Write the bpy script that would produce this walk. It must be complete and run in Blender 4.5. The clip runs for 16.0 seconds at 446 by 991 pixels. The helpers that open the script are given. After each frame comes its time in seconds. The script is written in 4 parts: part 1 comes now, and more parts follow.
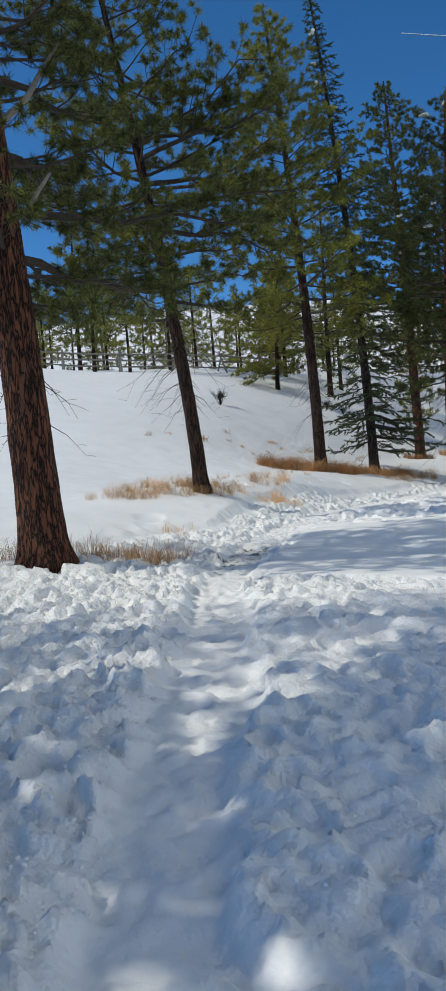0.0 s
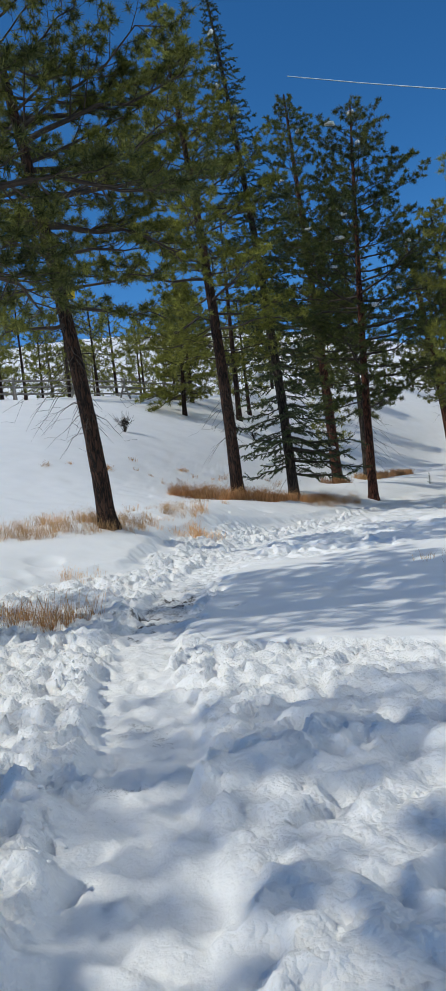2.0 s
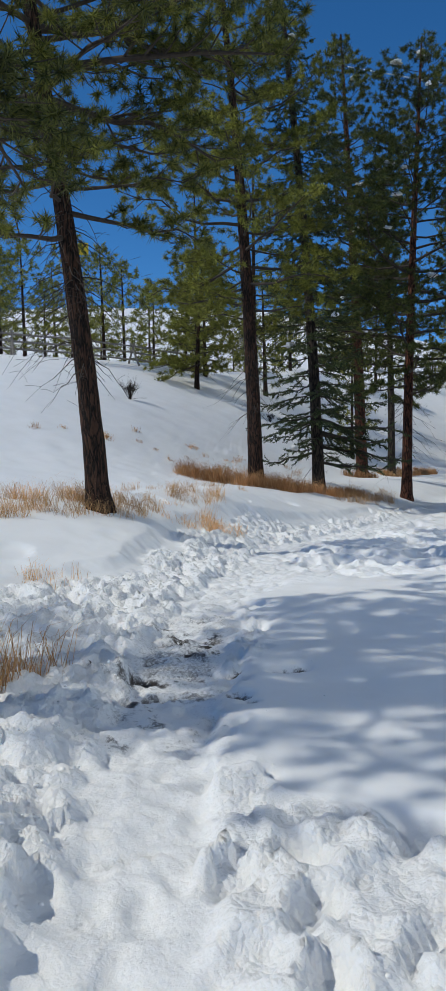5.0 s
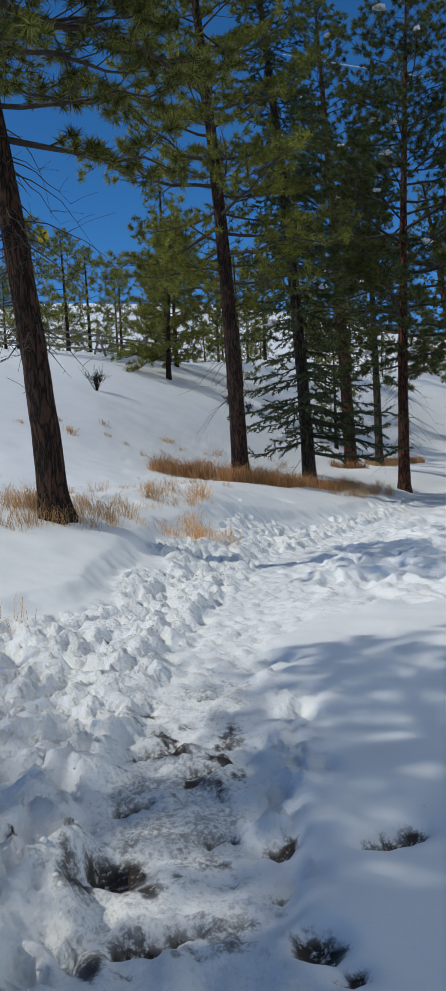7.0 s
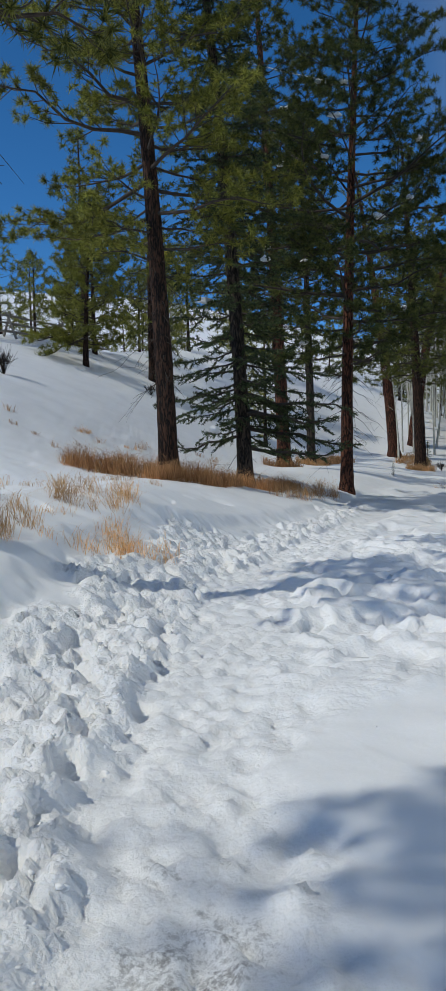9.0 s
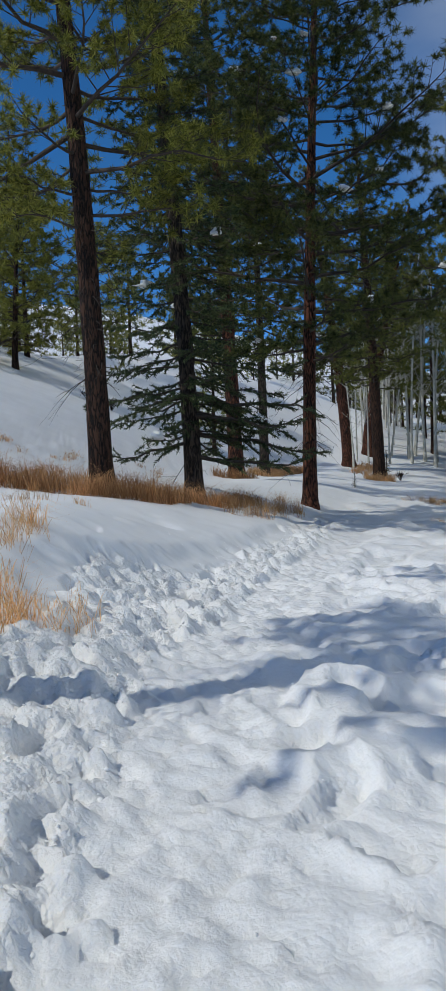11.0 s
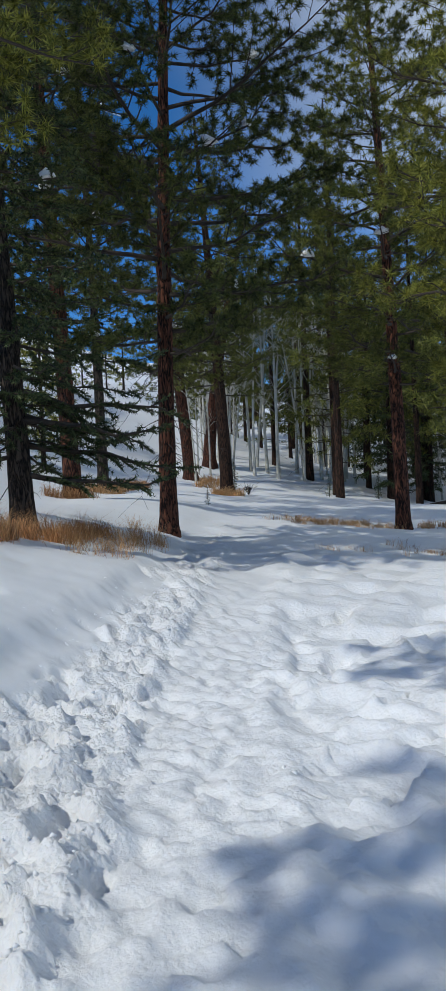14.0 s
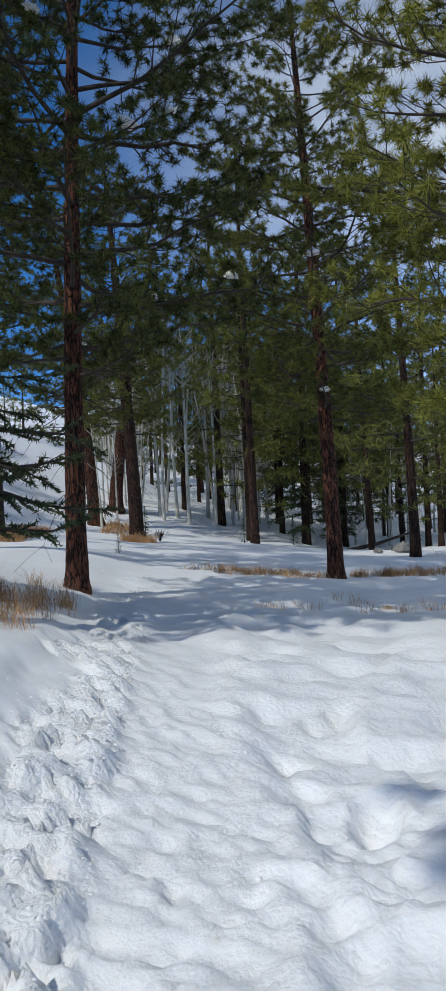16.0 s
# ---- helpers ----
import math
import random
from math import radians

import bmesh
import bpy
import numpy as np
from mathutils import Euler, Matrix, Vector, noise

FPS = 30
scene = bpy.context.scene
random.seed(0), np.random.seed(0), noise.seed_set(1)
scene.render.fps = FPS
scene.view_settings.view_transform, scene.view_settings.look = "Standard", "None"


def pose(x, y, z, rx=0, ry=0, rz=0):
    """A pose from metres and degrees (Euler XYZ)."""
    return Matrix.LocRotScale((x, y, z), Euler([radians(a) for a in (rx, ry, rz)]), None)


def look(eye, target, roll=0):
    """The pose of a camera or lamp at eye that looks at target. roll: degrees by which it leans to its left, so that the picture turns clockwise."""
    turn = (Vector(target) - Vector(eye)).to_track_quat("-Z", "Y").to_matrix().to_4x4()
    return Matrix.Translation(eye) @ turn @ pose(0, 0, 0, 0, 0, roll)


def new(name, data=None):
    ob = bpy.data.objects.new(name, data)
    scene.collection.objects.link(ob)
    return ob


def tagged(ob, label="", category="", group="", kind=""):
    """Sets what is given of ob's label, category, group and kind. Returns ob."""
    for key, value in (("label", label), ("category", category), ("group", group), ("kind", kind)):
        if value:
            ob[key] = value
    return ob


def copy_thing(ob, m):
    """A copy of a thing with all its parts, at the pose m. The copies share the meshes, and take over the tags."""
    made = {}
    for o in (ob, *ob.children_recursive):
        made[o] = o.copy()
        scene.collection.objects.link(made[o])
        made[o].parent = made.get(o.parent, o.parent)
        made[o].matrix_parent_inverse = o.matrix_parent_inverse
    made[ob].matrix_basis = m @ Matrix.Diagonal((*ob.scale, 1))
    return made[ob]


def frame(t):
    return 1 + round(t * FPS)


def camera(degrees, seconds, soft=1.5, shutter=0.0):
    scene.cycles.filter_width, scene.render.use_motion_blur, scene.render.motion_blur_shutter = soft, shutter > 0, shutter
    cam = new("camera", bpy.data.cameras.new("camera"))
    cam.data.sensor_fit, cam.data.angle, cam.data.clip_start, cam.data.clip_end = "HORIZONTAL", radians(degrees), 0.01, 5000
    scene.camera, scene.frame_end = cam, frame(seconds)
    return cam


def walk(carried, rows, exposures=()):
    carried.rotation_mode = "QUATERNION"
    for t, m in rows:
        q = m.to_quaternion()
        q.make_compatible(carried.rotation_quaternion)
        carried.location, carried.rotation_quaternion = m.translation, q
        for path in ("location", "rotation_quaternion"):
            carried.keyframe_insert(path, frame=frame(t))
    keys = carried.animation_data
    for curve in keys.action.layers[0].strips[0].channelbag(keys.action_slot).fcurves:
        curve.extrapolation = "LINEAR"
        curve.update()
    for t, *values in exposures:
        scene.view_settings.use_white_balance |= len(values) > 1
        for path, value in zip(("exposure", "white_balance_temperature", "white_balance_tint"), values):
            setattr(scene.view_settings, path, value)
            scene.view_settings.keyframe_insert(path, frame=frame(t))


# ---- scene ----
cam = camera(31.3, 16.0, 0.6)
METRES, EYE, TILT, LEAN, TURN = 22.2, 1.4, 0.0, 0.0, -12.4
PATH = [
    (0, (-0.069, -0.04, 1.374), (0.377, 1.908, 1.275), -4.4),
    (0.5, (0.033, 0.674, 1.352), (0.449, 2.629, 1.277), -6.9),
    (1, (0.134, 1.362, 1.343), (0.633, 3.297, 1.269), -6.2),
    (1.5, (0.335, 1.99, 1.332), (0.973, 3.885, 1.294), -6.1),
    (2, (0.477, 2.678, 1.314), (1.155, 4.559, 1.27), -6.2),
    (2.5, (0.643, 3.238, 1.344), (1.349, 5.109, 1.297), -6.2),
    (3, (0.861, 3.998, 1.281), (1.614, 5.85, 1.232), 0.2),
    (3.5, (1.038, 4.739, 1.297), (1.797, 6.589, 1.242), 0.3),
    (4, (1.186, 5.425, 1.313), (1.921, 7.283, 1.25), -0.2),
    (4.2, (1.215, 5.672, 1.303), (1.916, 7.544, 1.23), -0.1),
    (6.3, (1.836, 8.318, 1.21), (2.557, 10.181, 1.113), -3.1),
    (6.5, (1.922, 8.599, 1.223), (2.651, 10.459, 1.128), -3.4),
    (7, (2.106, 9.282, 1.2), (2.848, 11.137, 1.102), -3.0),
    (7.5, (2.28, 9.891, 1.208), (3.043, 11.736, 1.094), -2.2),
    (7.7, (2.373, 10.149, 1.215), (3.13, 11.997, 1.119), -3.2),
    (8, (2.485, 10.615, 1.211), (3.263, 12.454, 1.099), -1.8),
    (8.5, (2.663, 11.339, 1.154), (3.549, 13.128, 1.039), -1.2),
    (8.7, (2.779, 11.607, 1.139), (3.697, 13.38, 1.022), -1.7),
    (10.8, (4.358, 14.568, 1.09), (5.344, 16.305, 0.998), -1.3),
    (11, (4.485, 14.81, 1.092), (5.536, 16.51, 1.002), -2.2),
    (11.5, (4.763, 15.339, 1.112), (5.932, 16.959, 1.012), -4.1),
    (12, (5.071, 15.927, 1.121), (6.292, 17.507, 1.009), -3.0),
    (12.5, (5.431, 16.558, 1.105), (6.702, 18.098, 0.992), -2.8),
    (13, (5.755, 17.185, 1.138), (7.042, 18.711, 1.026), -2.5),
    (13.5, (6.08, 17.745, 1.18), (7.45, 19.198, 1.076), -2.5),
    (14, (6.414, 18.3, 1.208), (7.804, 19.735, 1.128), -2.8),
    (14.5, (6.803, 18.868, 1.239), (8.241, 20.256, 1.17), -2.6),
    (15, (7.247, 19.398, 1.198), (8.737, 20.732, 1.187), -2.5),
    (15.5, (7.605, 19.909, 1.178), (9.106, 21.23, 1.201), -3.0),
    (16, (8.006, 20.371, 1.157), (9.565, 21.623, 1.179), -2.9),
]
walk(cam, [(t, look(eye, target, roll)) for t, eye, target, roll in PATH],
     [(0, 0.29, 7250, 4), (1.5, 0.3, 7050, 4), (4, 0.22, 6850, 5), (8, 0.06, 6850, 4), (11, 0.06, 6700, 5), (14.5, 0.16, 6550, 5), (16, 0.2, 6600, 6)])

# world, sun and exposure
SUN_FROM = Vector((-0.985, 0.17, 0.0)).normalized()
SUN_EL = radians(44)
SUN_DIR = Vector((SUN_FROM.x * math.cos(SUN_EL), SUN_FROM.y * math.cos(SUN_EL), math.sin(SUN_EL)))
world = bpy.data.worlds.new("sky")
scene.world = world
world.use_nodes = True
wn = world.node_tree
sky = wn.nodes.new("ShaderNodeTexSky")
sky.sky_type, sky.sun_disc = "NISHITA", False
sky.sun_elevation = SUN_EL
sky.sun_rotation = math.atan2(SUN_FROM.x, SUN_FROM.y)
sky.altitude, sky.air_density, sky.dust_density, sky.ozone_density = 2300, 0.75, 1.0, 6.0
rich = wn.nodes.new("ShaderNodeHueSaturation")
rich.inputs["Saturation"].default_value = 1.2
rich.inputs["Hue"].default_value = 0.5
wn.links.new(sky.outputs[0], rich.inputs["Color"])
# cirrus bank, carried on out of view to the south-east to whiten shaded snow
geo = wn.nodes.new("ShaderNodeTexCoord")
dot = wn.nodes.new("ShaderNodeVectorMath")
dot.operation = "DOT_PRODUCT"
dot.inputs[1].default_value = (0.8, -0.45, 0.4)
wn.links.new(geo.outputs["Generated"], dot.inputs[0])
area = wn.nodes.new("ShaderNodeMapRange")
area.inputs["From Min"].default_value, area.inputs["From Max"].default_value = 0.33, 0.8
area.inputs["To Max"].default_value = 0.9
wn.links.new(dot.outputs["Value"], area.inputs["Value"])
cirrus_fill = wn.nodes.new("ShaderNodeTexNoise")
cirrus_fill.inputs["Scale"].default_value, cirrus_fill.inputs["Detail"].default_value = 3.0, 6.0
stretch = wn.nodes.new("ShaderNodeMapping")
stretch.inputs["Scale"].default_value = (1.0, 0.7, 2.6)
wn.links.new(geo.outputs["Generated"], stretch.inputs[0])
wn.links.new(stretch.outputs[0], cirrus_fill.inputs["Vector"])
thin = wn.nodes.new("ShaderNodeMapRange")
thin.inputs["From Min"].default_value, thin.inputs["From Max"].default_value = 0.3, 0.6
wn.links.new(cirrus_fill.outputs["Fac"], thin.inputs["Value"])
fill_veil = wn.nodes.new("ShaderNodeMath")
fill_veil.operation = "MULTIPLY"
wn.links.new(area.outputs[0], fill_veil.inputs[0])
wn.links.new(thin.outputs[0], fill_veil.inputs[1])
blend = wn.nodes.new("ShaderNodeMix")
blend.data_type = "RGBA"
blend.inputs[7].default_value = (5.2, 5.6, 6.2, 1)
wn.links.new(fill_veil.outputs[0], blend.inputs[0])
wn.links.new(rich.outputs[0], blend.inputs[6])
wn.links.new(blend.outputs[2], wn.nodes["Background"].inputs[0])
wn.nodes["Background"].inputs[1].default_value = 0.13
sun = new("sun", bpy.data.lights.new("sun", "SUN"))
sun.data.energy, sun.data.angle, sun.data.color = 2.0, radians(0.7), (1.0, 0.985, 0.96)
sun.matrix_world = look(SUN_DIR * 100, (0, 0, 0))


# materials
def mat(name, rough=0.8):
    m = bpy.data.materials.new(name)
    m.use_nodes = True
    nt = m.node_tree
    b = nt.nodes["Principled BSDF"]
    b.inputs["Roughness"].default_value = rough
    return m, nt, b


def node(nt, kind, **values):
    n = nt.nodes.new(kind)
    for k, v in values.items():
        n.inputs[k.replace("_", " ")].default_value = v
    return n


def ramp(nt, source, stops):
    r = nt.nodes.new("ShaderNodeValToRGB")
    while len(r.color_ramp.elements) < len(stops):
        r.color_ramp.elements.new(0.5)
    for e, (p, c) in zip(r.color_ramp.elements, stops):
        e.position, e.color = p, (*c, 1)
    nt.links.new(source, r.inputs[0])
    return r.outputs[0]


def mixed(nt, fac, a, b):
    m = nt.nodes.new("ShaderNodeMix")
    m.data_type = "RGBA"
    nt.links.new(fac, m.inputs[0])
    for s, v in ((m.inputs[6], a), (m.inputs[7], b)):
        if isinstance(v, tuple):
            s.default_value = (*v, 1)
        else:
            nt.links.new(v, s)
    return m.outputs[2]


def coords(nt, scale=(1, 1, 1), world_space=False):
    if world_space:
        src = nt.nodes.new("ShaderNodeNewGeometry").outputs["Position"]
    else:
        src = nt.nodes.new("ShaderNodeTexCoord").outputs["Object"]
    m = nt.nodes.new("ShaderNodeMapping")
    m.inputs["Scale"].default_value = scale
    nt.links.new(src, m.inputs[0])
    return m.outputs[0]


def tex_noise(nt, co, scale, detail=4.0, rough=0.6):
    n = node(nt, "ShaderNodeTexNoise", Scale=scale, Detail=detail, Roughness=rough)
    nt.links.new(co, n.inputs["Vector"])
    return n.outputs["Fac"]


def bump(nt, b, height, strength, distance):
    n = node(nt, "ShaderNodeBump", Strength=strength, Distance=distance)
    nt.links.new(height, n.inputs["Height"])
    nt.links.new(n.outputs[0], b.inputs["Normal"])


def make_snow():
    m, nt, b = mat("snow", 0.62)
    co = coords(nt, world_space=True)
    fine = tex_noise(nt, co, 34.0, 5.0, 0.65)
    broad = tex_noise(nt, co, 1.3, 4.0)
    white = ramp(nt, broad, [(0.3, (0.86, 0.855, 0.84)), (0.7, (0.915, 0.91, 0.895))])
    at = nt.nodes.new("ShaderNodeAttribute")
    at.attribute_name = "soil"
    soil = ramp(nt, tex_noise(nt, co, 9.0, 5.0), [(0.3, (0.02, 0.015, 0.012)), (0.7, (0.075, 0.056, 0.042))])
    grit = nt.nodes.new("ShaderNodeMath")
    grit.operation = "MULTIPLY"
    nt.links.new(at.outputs["Fac"], grit.inputs[0])
    lift = nt.nodes.new("ShaderNodeMath")
    lift.operation, lift.inputs[1].default_value = "MULTIPLY_ADD", 0.3
    nt.links.new(at.outputs["Fac"], lift.inputs[0])
    nt.links.new(tex_noise(nt, co, 38.0, 5.0, 0.75), lift.inputs[2])
    nt.links.new(ramp(nt, lift.outputs[0], [(0.60, (0.04, 0.04, 0.04)), (0.76, (1, 1, 1))]), grit.inputs[1])
    nt.links.new(mixed(nt, grit.outputs[0], white, soil), b.inputs["Base Color"])
    b.inputs["Subsurface Weight"].default_value = 0.15
    b.inputs["Subsurface Radius"].default_value = (1.0, 1.15, 1.3)
    b.inputs["Subsurface Scale"].default_value = 0.02
    b.inputs["Specular IOR Level"].default_value = 0.3
    mid = tex_noise(nt, co, 7.0, 4.0, 0.5)
    add = nt.nodes.new("ShaderNodeMath")
    add.operation, add.inputs[1].default_value = "MULTIPLY_ADD", 0.5
    nt.links.new(mid, add.inputs[0])
    nt.links.new(fine, add.inputs[2])
    ch = nt.nodes.new("ShaderNodeAttribute")
    ch.attribute_name = "churn"
    wv = nt.nodes.new("ShaderNodeTexNoise")
    wv.inputs["Scale"].default_value = 9.0
    nt.links.new(co, wv.inputs["Vector"])
    bend = nt.nodes.new("ShaderNodeVectorMath")
    bend.operation, bend.inputs[1].default_value = "MULTIPLY_ADD", (0.09, 0.09, 0.09)
    nt.links.new(wv.outputs["Color"], bend.inputs[0])
    nt.links.new(co, bend.inputs[2])
    total = add.outputs[0]
    for scale, amount in ((12.0, -0.9), (29.0, -0.7)):
        v = nt.nodes.new("ShaderNodeTexVoronoi")
        v.inputs["Scale"].default_value = scale
        nt.links.new(bend.outputs[0], v.inputs["Vector"])
        w = nt.nodes.new("ShaderNodeMath")
        w.operation, w.inputs[1].default_value = "MULTIPLY", amount
        nt.links.new(v.outputs["Distance"], w.inputs[0])
        k = nt.nodes.new("ShaderNodeMath")
        k.operation = "MULTIPLY_ADD"
        nt.links.new(w.outputs[0], k.inputs[0])
        nt.links.new(ch.outputs["Fac"], k.inputs[1])
        nt.links.new(total, k.inputs[2])
        total = k.outputs[0]
    rug = nt.nodes.new("ShaderNodeAttribute")
    rug.attribute_name = "rugged"
    scaled = nt.nodes.new("ShaderNodeMath")
    scaled.operation = "MULTIPLY"
    nt.links.new(total, scaled.inputs[0])
    nt.links.new(rug.outputs["Fac"], scaled.inputs[1])
    bump(nt, b, scaled.outputs[0], 0.7, 0.024)
    return m


def make_bark(name, dark, light, plate, furrow=0.2):
    m, nt, b = mat(name, 0.9)
    b.inputs["Specular IOR Level"].default_value = 0.2
    co = coords(nt, (1, 1, 0.2))
    warp = tex_noise(nt, co, 9.0, 3.0)
    v = nt.nodes.new("ShaderNodeTexVoronoi")
    v.feature = "DISTANCE_TO_EDGE"
    v.inputs["Scale"].default_value = 11.0
    addv = nt.nodes.new("ShaderNodeVectorMath")
    addv.operation = "MULTIPLY_ADD"
    wv = nt.nodes.new("ShaderNodeTexNoise")
    wv.inputs["Scale"].default_value = 14.0
    nt.links.new(co, wv.inputs["Vector"])
    nt.links.new(wv.outputs["Color"], addv.inputs[0])
    addv.inputs[1].default_value = (0.22, 0.22, 0.22)
    nt.links.new(co, addv.inputs[2])
    nt.links.new(addv.outputs[0], v.inputs["Vector"])
    crack = ramp(nt, v.outputs["Distance"], [(0.02, (0, 0, 0)), (furrow, (1, 1, 1))])
    col = ramp(nt, tex_noise(nt, co, 26.0, 5.0, 0.7), [(0.3, light), (0.72, plate)])
    col = mixed(nt, warp, col, light)
    nt.links.new(mixed(nt, crack, dark, col), b.inputs["Base Color"])
    bump(nt, b, crack, 0.9, 0.03)
    return m


def make_plain(name, a, c, scale, rough=0.85, stretch=(1, 1, 1), island=False, leaf=0.0):
    m, nt, b = mat(name, rough)
    if island:
        src = nt.nodes.new("ShaderNodeNewGeometry").outputs["Random Per Island"]
    else:
        src = tex_noise(nt, coords(nt, stretch), scale, 5.0)
    out = ramp(nt, src, [(0.2, a), (0.8, c)])
    b.inputs["Specular IOR Level"].default_value = 0.2 if island else 0.4
    if island:
        big = tex_noise(nt, coords(nt), 0.9, 2.0)
        dark = ramp(nt, big, [(0.35, (0.6, 0.6, 0.6)), (0.65, (1.25, 1.25, 1.25))])
        mul = nt.nodes.new("ShaderNodeMix")
        mul.data_type, mul.blend_type = "RGBA", "MULTIPLY"
        mul.inputs[0].default_value = 1.0
        nt.links.new(out, mul.inputs[6])
        nt.links.new(dark, mul.inputs[7])
        out = mul.outputs[2]
    nt.links.new(out, b.inputs["Base Color"])
    if leaf:
        tr = nt.nodes.new("ShaderNodeBsdfTranslucent")
        nt.links.new(out, tr.inputs[0])
        ms = nt.nodes.new("ShaderNodeMixShader")
        ms.inputs[0].default_value = leaf
        nt.links.new(b.outputs[0], ms.inputs[1])
        nt.links.new(tr.outputs[0], ms.inputs[2])
        nt.links.new(ms.outputs[0], nt.nodes["Material Output"].inputs[0])
    return m


SNOW = make_snow()
BARK_RED = make_bark("pine_bark_red", (0.010, 0.007, 0.006), (0.11, 0.042, 0.026), (0.225, 0.09, 0.048))
BARK_DARK = make_bark("pine_bark_dark", (0.010, 0.008, 0.007), (0.052, 0.027, 0.018), (0.1, 0.05, 0.031))
BARK_GREY = make_bark("fir_bark_grey", (0.012, 0.010, 0.009), (0.066, 0.05, 0.039), (0.11, 0.084, 0.062), 0.2)
BARK_WHITE = make_plain("aspen_bark", (0.3, 0.28, 0.23), (0.78, 0.76, 0.67), 7.0, 0.8, (1, 1, 0.6))
TWIG = make_plain("branch_wood", (0.03, 0.023, 0.018), (0.075, 0.055, 0.042), 12.0)
GREY_WOOD = make_plain("weathered_wood", (0.14, 0.12, 0.10), (0.30, 0.27, 0.23), 14.0, 0.85, (1, 1, 1))
NEEDLE = make_plain("pine_needles", (0.058, 0.072, 0.017), (0.245, 0.245, 0.055), 1, 0.45, island=True, leaf=0.32)
NEEDLE_BRIGHT = make_plain("pine_needles_yellow", (0.1, 0.112, 0.022), (0.37, 0.355, 0.07), 1, 0.45, island=True, leaf=0.3)
NEEDLE_DEEP = make_plain("pine_needles_deep", (0.04, 0.055, 0.017), (0.175, 0.185, 0.05), 1, 0.45, island=True, leaf=0.3)
NEEDLE_FIR = make_plain("fir_needles", (0.028, 0.048, 0.02), (0.125, 0.15, 0.06), 1, 0.5, island=True, leaf=0.2)
STRAW = make_plain("dry_grass", (0.5, 0.29, 0.13), (0.9, 0.59, 0.31), 1, 0.8, island=True, leaf=0.4)
RUST_STRAW = make_plain("rusty_grass", (0.33, 0.17, 0.075), (0.74, 0.44, 0.22), 1, 0.8, island=True, leaf=0.45)
WEED = make_plain("dead_weed", (0.38, 0.2, 0.085), (0.74, 0.46, 0.23), 1, 0.85, island=True, leaf=0.2)
STONE = make_plain("granite", (0.12, 0.11, 0.10), (0.32, 0.30, 0.27), 6.0)
YELLOW = make_plain("sign_yellow", (0.75, 0.48, 0.02), (0.85, 0.58, 0.03), 3.0, 0.5)
BLACK = make_plain("sign_black", (0.01, 0.01, 0.01), (0.02, 0.02, 0.02), 3.0, 0.6)
METAL = make_plain("galvanised_steel", (0.3, 0.3, 0.31), (0.42, 0.42, 0.43), 4.0, 0.5)
VAPOUR = make_plain("vapour", (0.85, 0.87, 0.9), (0.9, 0.92, 0.94), 0.01, 1.0)


# terrain
def sstep(a, b, x):
    t = np.clip((x - a) / (b - a), 0, 1)
    return t * t * (3 - 2 * t)


# low mounds and hollows: place, reach, rise
SWELLS = ((3.9, 19.8, 1.5, .19), (-.2, 12.1, 1.4, .31), (13.3, 30.0, 1.5, -.2), (17.1, 31.0, 2.0, -.1), (36.5, 51.9, 4.0, -.35),
          (41.5, 54.5, 4.0, -.2), (45.5, 46.5, 6.0, -.75), (53.0, 48.5, 8.0, -.9), (27.0, 31.5, 3.0, -.12),
          (4.5, 50.0, 7.0, -.7), (24.0, 62.0, 8.0, 1.3), (33.0, 68.0, 9.0, 2.2), (46.0, 64.5, 7.0, 2.8))


def base_height(x, y):
    x, y = np.asarray(x, float), np.asarray(y, float)
    d1 = -.67 * (x - 3.5) + .74 * (y - 18.5)
    d2 = .62 * (y - 18.6)
    a = .74 * (x - 3.5) + .67 * (y - 18.5)
    d = -2.0 * np.logaddexp(-d1 / 2.0, -d2 / 2.0) + 0.3
    low = -.1 - .14 * sstep(-14, -4, a) - .13 * sstep(0, 10, a)
    neg = (-d - 1).clip(0)
    low = low - .13 * neg * sstep(4, 24, a) / (1 + neg / 25)
    run = (a - 8).clip(0, 30)
    mix = sstep(-1.0 - 1.9 * sstep(8, -2, a), .9 + 2.6 * sstep(5, 12, a), d)
    h = low * (1 - mix) + (.58 - .012 * run) * mix
    up = (d - 2.6 - .05 * run).clip(0)
    h = h + (.46 + .065 * sstep(44, 31, a)) * (up - 1.2 * (1 - np.exp(-up / 1.2)))
    h = h + .14 * (a - 72).clip(0, 150)
    h = h - .36 * (d - 18).clip(0) + .20 * (d - 34).clip(0) - .30 * (d - 100).clip(0)
    for cx, cy, reach, rise in SWELLS:
        h = h + rise * np.exp(-((x - cx) ** 2 + (y - cy) ** 2) / reach ** 2)
    bearing = np.arctan2(y - 20, x - 10)
    h = h + 1.65 * sstep(34, 54, np.hypot(x - 10, y - 20)) * sstep(.5, .66, bearing) * sstep(1.25, 1.0, bearing)
    return h


TRAIL = np.array([(-1.2, -8), (-.1, 0), (.15, 2.3), (.82, 4.9), (1.62, 8), (2.3, 10.4), (3.28, 12.9), (4.2, 14.9), (5.6, 17.1),
                  (7.1, 19.5), (9.2, 21.5), (12.2, 24.4), (17.3, 28.9), (24, 35.3), (33, 42.2), (44, 51.5), (57, 64)])


